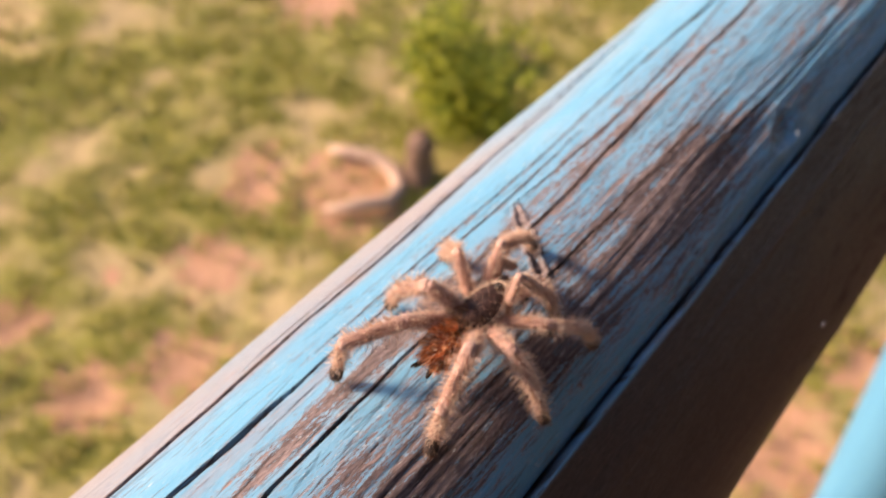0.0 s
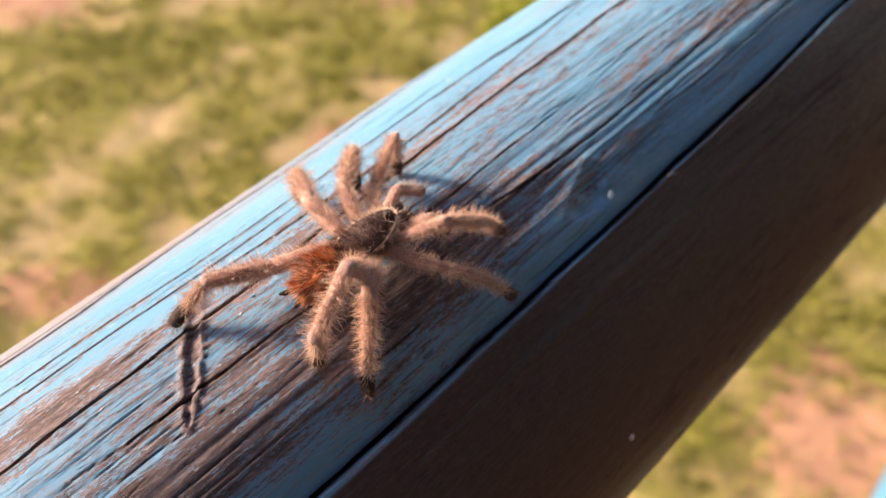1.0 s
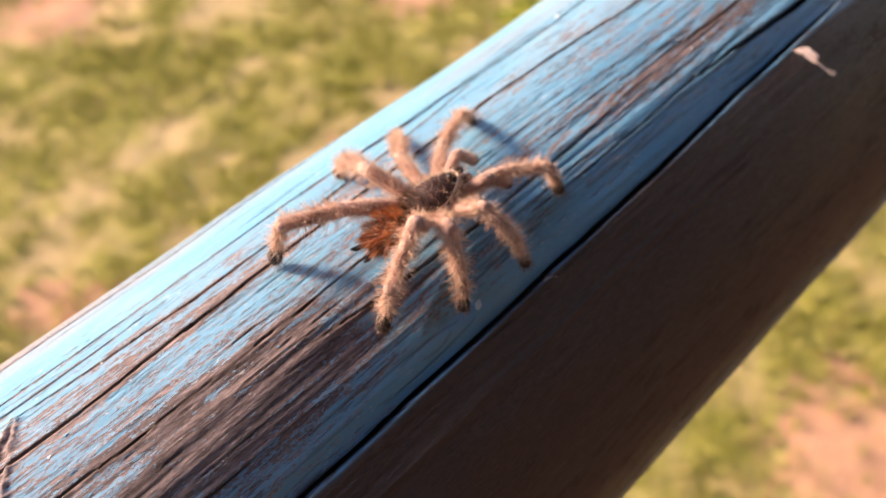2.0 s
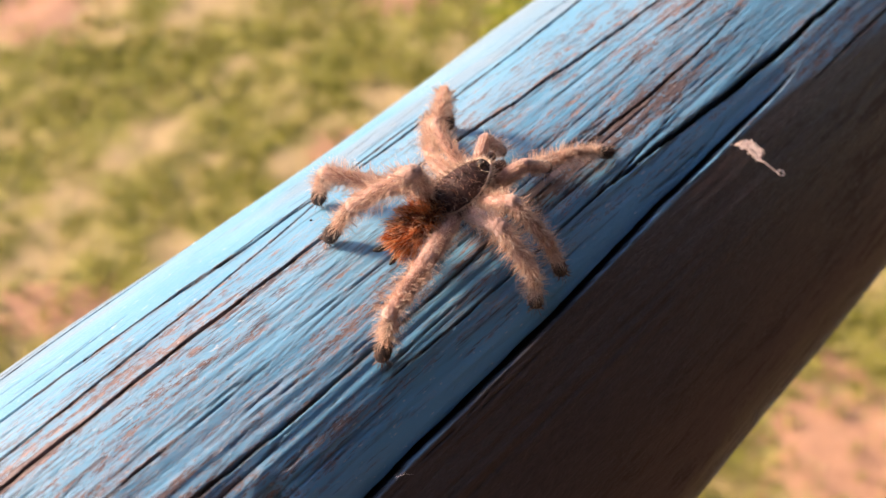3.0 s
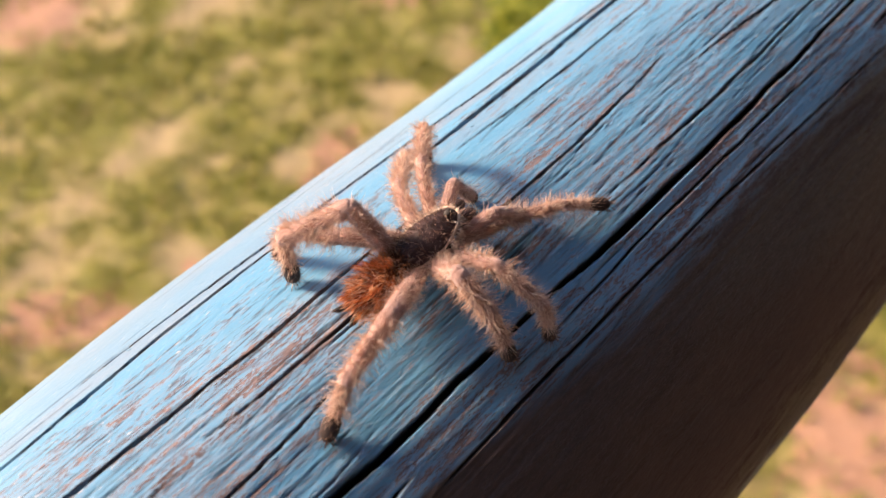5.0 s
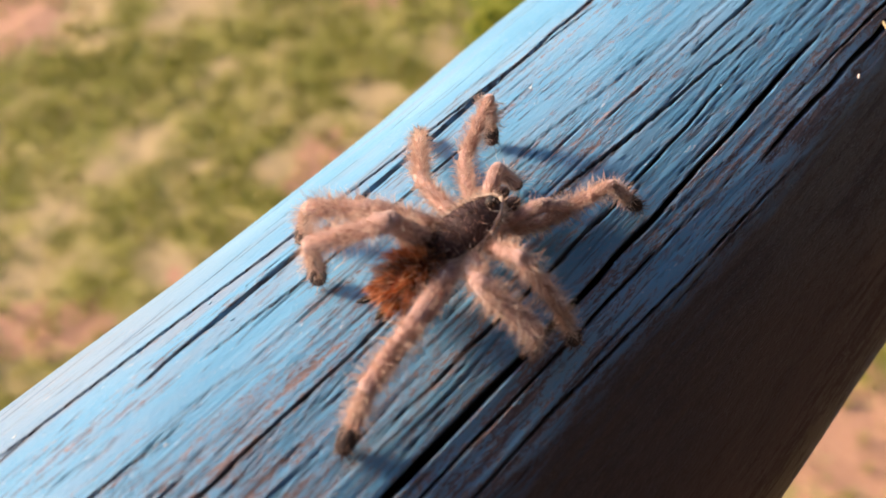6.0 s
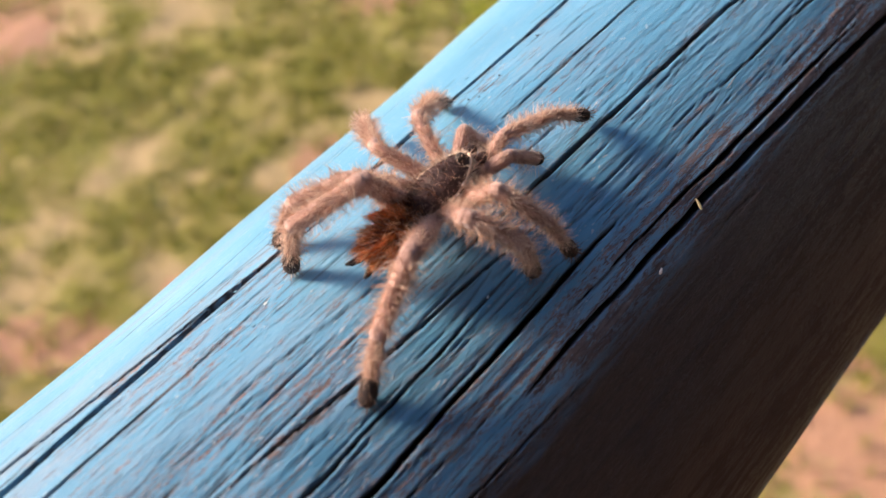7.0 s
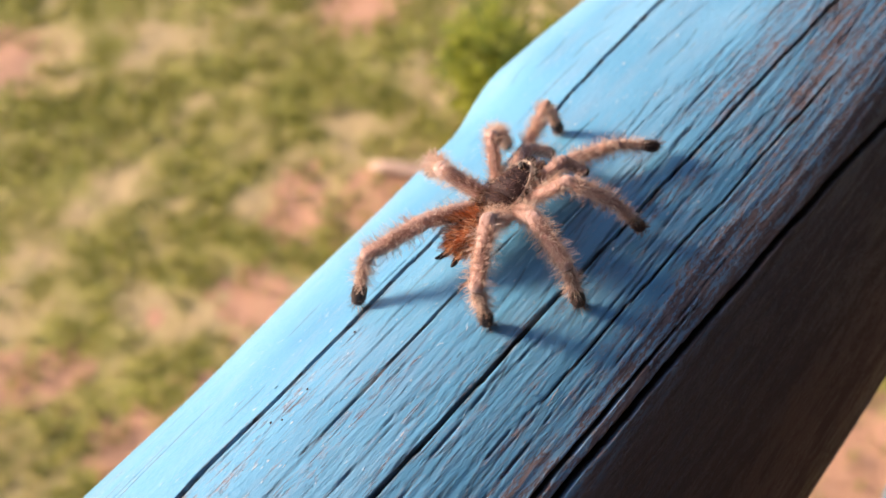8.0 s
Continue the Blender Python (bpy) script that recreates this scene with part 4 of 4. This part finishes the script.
TREAD = [0.0, 0.5, 1.0, 1.5, 2.0, 2.2, 3.3, 3.5, 4.0, 4.2, 5.3, 5.5, 6.0, 6.5, 7.0, 7.5, 8.0]
# at those times, of each leg: the foot in mm ahead of and to the left of the carapace, and lifted; the way of the femur, round and up (degrees)
STANCE = {
    "l4": [(-29, 14, 0, 156, 21), (-36, 14, 0, 151, -2), (-36, 13, 0, 156, -9), (-30, 13, 0, 173, 40), (-30, 13, 0, 157, 15), (-31, 13, 0, 168, 22), (-33, 13, 0, 180, 21), (-19, 12, 0, 186, 55), (-24, 16, 0, 169, 45),
           (-24, 14, 0, 173, 46), (-31, 16, 0, 140, 1), (-21, 14, 0, 166, 52), (-19, 12, 0, 176, 56), (-18, 12, 0, 181, 54), (-23, 12, 0, 172, 55), (-20, 12, 0, 178, 52), (-33, 12, 0, 166, 20)],
    "l3": [(-6, 20, 0, 132, 45), (-4, 22, 0, 121, 31), (4, 25, 0, 90, 5), (-1, 23, 0, 88, 1), (-2, 26, 0, 111, 16), (-6, 22, 0, 128, 38), (-1, 24, 0, 90, 0), (-13, 22, 0, 145, 30), (-11, 26, 0, 124, 13),
           (-14, 26, 0, 99, -22), (-4, 22, 0, 126, 38), (-16, 24, 0, 126, 12), (-15, 22, 0, 127, 11), (-12, 21, 0, 137, 27), (-20, 19, 0, 128, 14), (-17, 24, 0, 129, 17), (6, 29, 4, 108, 34)],
    "l2": [(14, 21, 0, 65, 38), (5, 22, 0, 93, 31), (13, 17, 0, 67, 9), (20, 22, 0, 56, 27), (16, 27, 0, 73, -6), (15, 27, 0, 73, -5), (9, 26, 0, 84, 4), (18, 26, 1, 64, -10), (13, 29, 0, 85, 6),
           (16, 27, 0, 70, -6), (11, 25, 0, 88, 34), (16, 27, 2, 81, -1), (16, 27, 2, 79, -11), (17, 26, 1, 66, -10), (11, 29, 5, 104, 17), (20, 25, 4, 73, 17), (21, 18, 0, 41, 54)],
    "l1": [(29, 6, 0, 17, 42), (26, 12, 0, 48, 11), (22, 14, 0, 47, -11), (23, 14, 0, 46, 2), (31, 17, 0, 39, -3), (28, 16, 0, 49, -8), (25, 20, 0, 62, -13), (32, 18, 1, 36, 0), (19, 17, 0, 60, 19),
           (16, 22, 0, 54, 27), (28, 18, 0, 44, -12), (30, 21, 1, 52, -9), (22, 15, 1, 53, -5), (30, 20, 2, 45, 0), (26, 22, 0, 67, 17), (32, 19, 6, 48, 10), (29, 10, 0, 24, -6)],
    "r1": [(16, -10, 0, -57, 82), (23, -10, 0, -29, 68), (29, -12, 0, -45, 37), (35, -11, 1, -14, 1), (30, -12, 0, -5, 10), (29, -12, 0, -27, 39), (28, -10, 0, 11, 3), (35, -11, 0, -17, 1), (20, -9, 0, -64, 83),
           (30, -13, 0, -34, 38), (27, -15, 0, -2, -7), (17, -11, 0, -136, 85), (31, -11, 0, -5, -23), (17, -10, 0, -107, 78), (36, -4, 1, 13, 14), (28, -6, 0, 25, 7), (35, -12, 1, 6, -5)],
    "r2": [(19, -20, 0, -62, 12), (22, -21, 0, -48, -9), (21, -24, 1, -55, -9), (15, -22, 0, -68, 36), (12, -24, 0, -79, 43), (21, -24, 2, -51, 4), (12, -20, 0, -86, 43), (6, -23, 0, -80, 36), (9, -20, 0, -92, 39),
           (7, -23, 0, -82, 38), (18, -24, 0, -59, 4), (17, -23, 0, -101, 41), (5, -22, 0, -104, 42), (21, -23, 0, -32, -24), (11, -22, 0, -90, 47), (17, -19, 0, -76, 38), (15, -23, 0, -67, 35)],
    "r3": [(-4, -25, 0, -115, 26), (-8, -23, 0, -132, 37), (-17, -21, 0, -136, 22), (-9, -21, 0, -132, 43), (-7, -20, 0, -119, 43), (-9, -23, 0, -120, 26), (-5, -22, 0, -117, 29), (-5, -21, 0, -114, 33), (1, -19, 0, -123, 35),
           (-7, -22, 0, -122, 32), (-8, -22, 0, -128, 37), (-2, -19, 0, -133, 43), (-2, -18, 0, -129, 35), (6, -19, 0, -105, 31), (3, -18, 0, -116, 42), (9, -22, 0, -93, 14), (-8, -23, 0, -116, 30)],
    "r4": [(-29, -12, 0, -154, 38), (-26, -10, 0, -158, 46), (-21, -11, 0, -146, 50), (-19, -11, 0, -156, 56), (-24, -13, 0, -149, 51), (-22, -13, 0, -141, 47), (-21, -12, 0, -153, 49), (-32, -15, 0, -153, 10), (-34, -13, 0, -156, 26),
           (-29, -14, 0, -145, 34), (-27, -11, 0, -151, 46), (-36, -13, 1, -162, 18), (-35, -13, 1, -157, 15), (-35, -14, 0, -152, 3), (-33, -15, 0, -154, 25), (-32, -14, 0, -148, 4), (-23, -13, 0, -151, 41)]}
# middle of the step (mm), its length, and when in the cycle the foot lifts
GAIT = {"l4": (-25, 14.5, 16, 0.0), "l3": (-5, 23, 18, 0.45), "l2": (17, 25, 13, 0.92), "l1": (29, 16, 12, 0.45),
        "r1": (28, -11, 14, 0.05), "r2": (13, -21, 14, 0.38), "r3": (-5, -19, 16, 0.85), "r4": (-28, -10.5, 15, 0.45)}
LIFTS = [-0.05, 0.52, 1.12, 1.70, 2.25, 2.78, 3.32, 3.92, 4.40, 4.86, 5.32, 5.88, 6.37, 6.87, 7.32, 7.73, 8.15]
SWING = 0.28


def stride(key, t):
    """The foot's place by the regular gait alone: mm ahead, mm left, mm lifted."""
    x, y, length, start = GAIT[key]
    p = (float(np.interp(t, LIFTS, range(len(LIFTS)))) - start) % 1.0
    if p < SWING:
        u = p / SWING
        return x + length * (u * u * (3 - 2 * u) - 0.5), y, 4.5 * math.sin(math.pi * u)
    return x + length * (0.5 - (p - SWING) / (1 - SWING)), y, 0.0


def foot_at(key, t):
    p = stride(key, t)
    gaps = [[f[k] - stride(key, a)[k] for k in range(3)] for a, f in zip(TREAD, STANCE[key])]
    x, y, z = (p[k] + float(np.interp(t, TREAD, [g[k] for g in gaps])) for k in range(3))
    z = max(0.0, z)
    a = y / (R / MM)
    s, th, turn = (float(np.interp(t, [b[0] for b in BODY], [b[k] for b in BODY])) for k in (1, 2, 3))
    c, q = math.cos(radians(turn)), math.sin(radians(turn))
    r = R / MM + 0.9 + z - float(sag(s + (x * c - y * q) * MM, th - math.degrees((x * q + y * c) / (R / MM))))
    return Vector((x, r * math.sin(a), r * math.cos(a) - R / MM))


def bone(a, b, up):
    """The pose of a limb that runs from a to b (mm)."""
    x = (b - a).normalized()
    y = up.cross(x).normalized()
    m = Matrix((x, y, x.cross(y))).transposed().to_4x4()
    return Matrix.Translation(a * MM) @ m


def easy_knee(hip, foot, g):
    """The way of the femur in a leg that stands at ease."""
    femur, tibia, tarsus = FEMUR * g, TIBIA * g, TARSUS * g
    up = Vector((0, 0, 1))
    flat = Vector((foot.x - hip.x, foot.y - hip.y, 0)).normalized()
    for steep in range(75, 14, -3):
        e = radians(steep)
        ankle = foot - flat * tarsus * math.cos(e) + up * tarsus * math.sin(e)
        if (ankle - hip).length < 0.97 * (femur + tibia):
            break
    d = ankle - hip
    q = min(d.length, 0.985 * (femur + tibia))
    d.normalize()
    u = (q * q + femur * femur - tibia * tibia) / (2 * q)
    n = (up - d * up.dot(d)).normalized()
    return (d * u + n * math.sqrt(max(0.0, femur * femur - u * u))).normalized()


def leg_pose(hip, foot, way, g):
    """Femur, tibia and metatarsus of a leg from hip to foot whose femur points along way."""
    femur, tibia, tarsus = FEMUR * g, TIBIA * g, TARSUS * g
    up = Vector((0, 0, 1))
    flat = Vector((foot.x - hip.x, foot.y - hip.y, 0)).normalized()
    knee = hip + way * femur
    d = foot - knee
    q = min(max(d.length, 0.3 * (tibia + tarsus)), 0.985 * (tibia + tarsus))
    d.normalize()
    u = (q * q + tibia * tibia - tarsus * tarsus) / (2 * q)
    out = flat * 0.7 + up
    n = (out - d * out.dot(d)).normalized()
    ankle = knee + d * u + n * math.sqrt(max(0.0, tibia * tibia - u * u))
    tip = knee + d * q
    return bone(hip, knee, up), bone(knee, ankle, up + flat * 0.3), bone(ankle, tip, up + flat)


def femur_way(az, el):
    return Vector((math.cos(radians(az)) * math.cos(radians(el)), math.sin(radians(az)) * math.cos(radians(el)), math.sin(radians(el))))


def motions():
    times = [k / 15 for k in range(121)]
    walk(spider, [(t, on_rail(s, th, 0.0, h)) for t, s, th, h in BODY])
    for key, parts in legs.items():
        hip, g = Vector((*HIPS[key], 7.0)), REACH[key[1]]
        lean = [femur_way(*q[3:]) - easy_knee(hip, foot_at(key, a), g) for a, q in zip(TREAD, STANCE[key])]
        rows = []
        for t in times:
            foot = foot_at(key, t)
            way = easy_knee(hip, foot, g) + Vector([float(np.interp(t, TREAD, [v[k] for v in lean])) for k in range(3)])
            rows.append(leg_pose(hip, foot, way.normalized(), g))
        for k in range(3):
            walk(parts[k], [(t, r[k]) for t, r in zip(times, rows)])
    for k, parts in palps.items():
        rows = []
        for t in times:
            a = 2 * math.pi * (float(np.interp(t, LIFTS, range(len(LIFTS)))) + 0.25 * k)
            hip, tip = Vector((7.0, 2.2 * k, 7.4)), Vector((19.0 + 1.8 * math.cos(a), 5.0 * k, 2.2 + max(0, 2.2 * math.sin(a))))
            elbow = hip + (tip - hip) * 0.42 + Vector((0, 1.2 * k, 4.0))
            elbow = hip + (elbow - hip).normalized() * 6.5
            rows.append((bone(hip, elbow, Vector((0, 0, 1))), bone(elbow, elbow + (tip - elbow).normalized() * 9.5, Vector((0.3, 0, 1)))))
        for j in range(2):
            walk(parts[j], [(t, r[j]) for t, r in zip(times, rows)])


# ---- build ----
lawn()
grass()
bush(4.42, 2.87)
stump(3.86, 2.78, 0.36, 0.085, "short weathered brown tree stump on the lawn")
stump(5.25, 2.98, 0.14, 0.09, "low brown tree stump beyond the bush")
dry_branch()
unseen_veranda()
post(1.242, -0.086, 0.07, (0.0904, 0.070), "round leaning post painted glossy sky blue under the rail")
post(-1.60, -0.030, 0.07, (0.0, 0.0), "round post painted glossy sky blue under the rail")
rail()
small_things()
spider, legs, palps = tarantula()
motions()
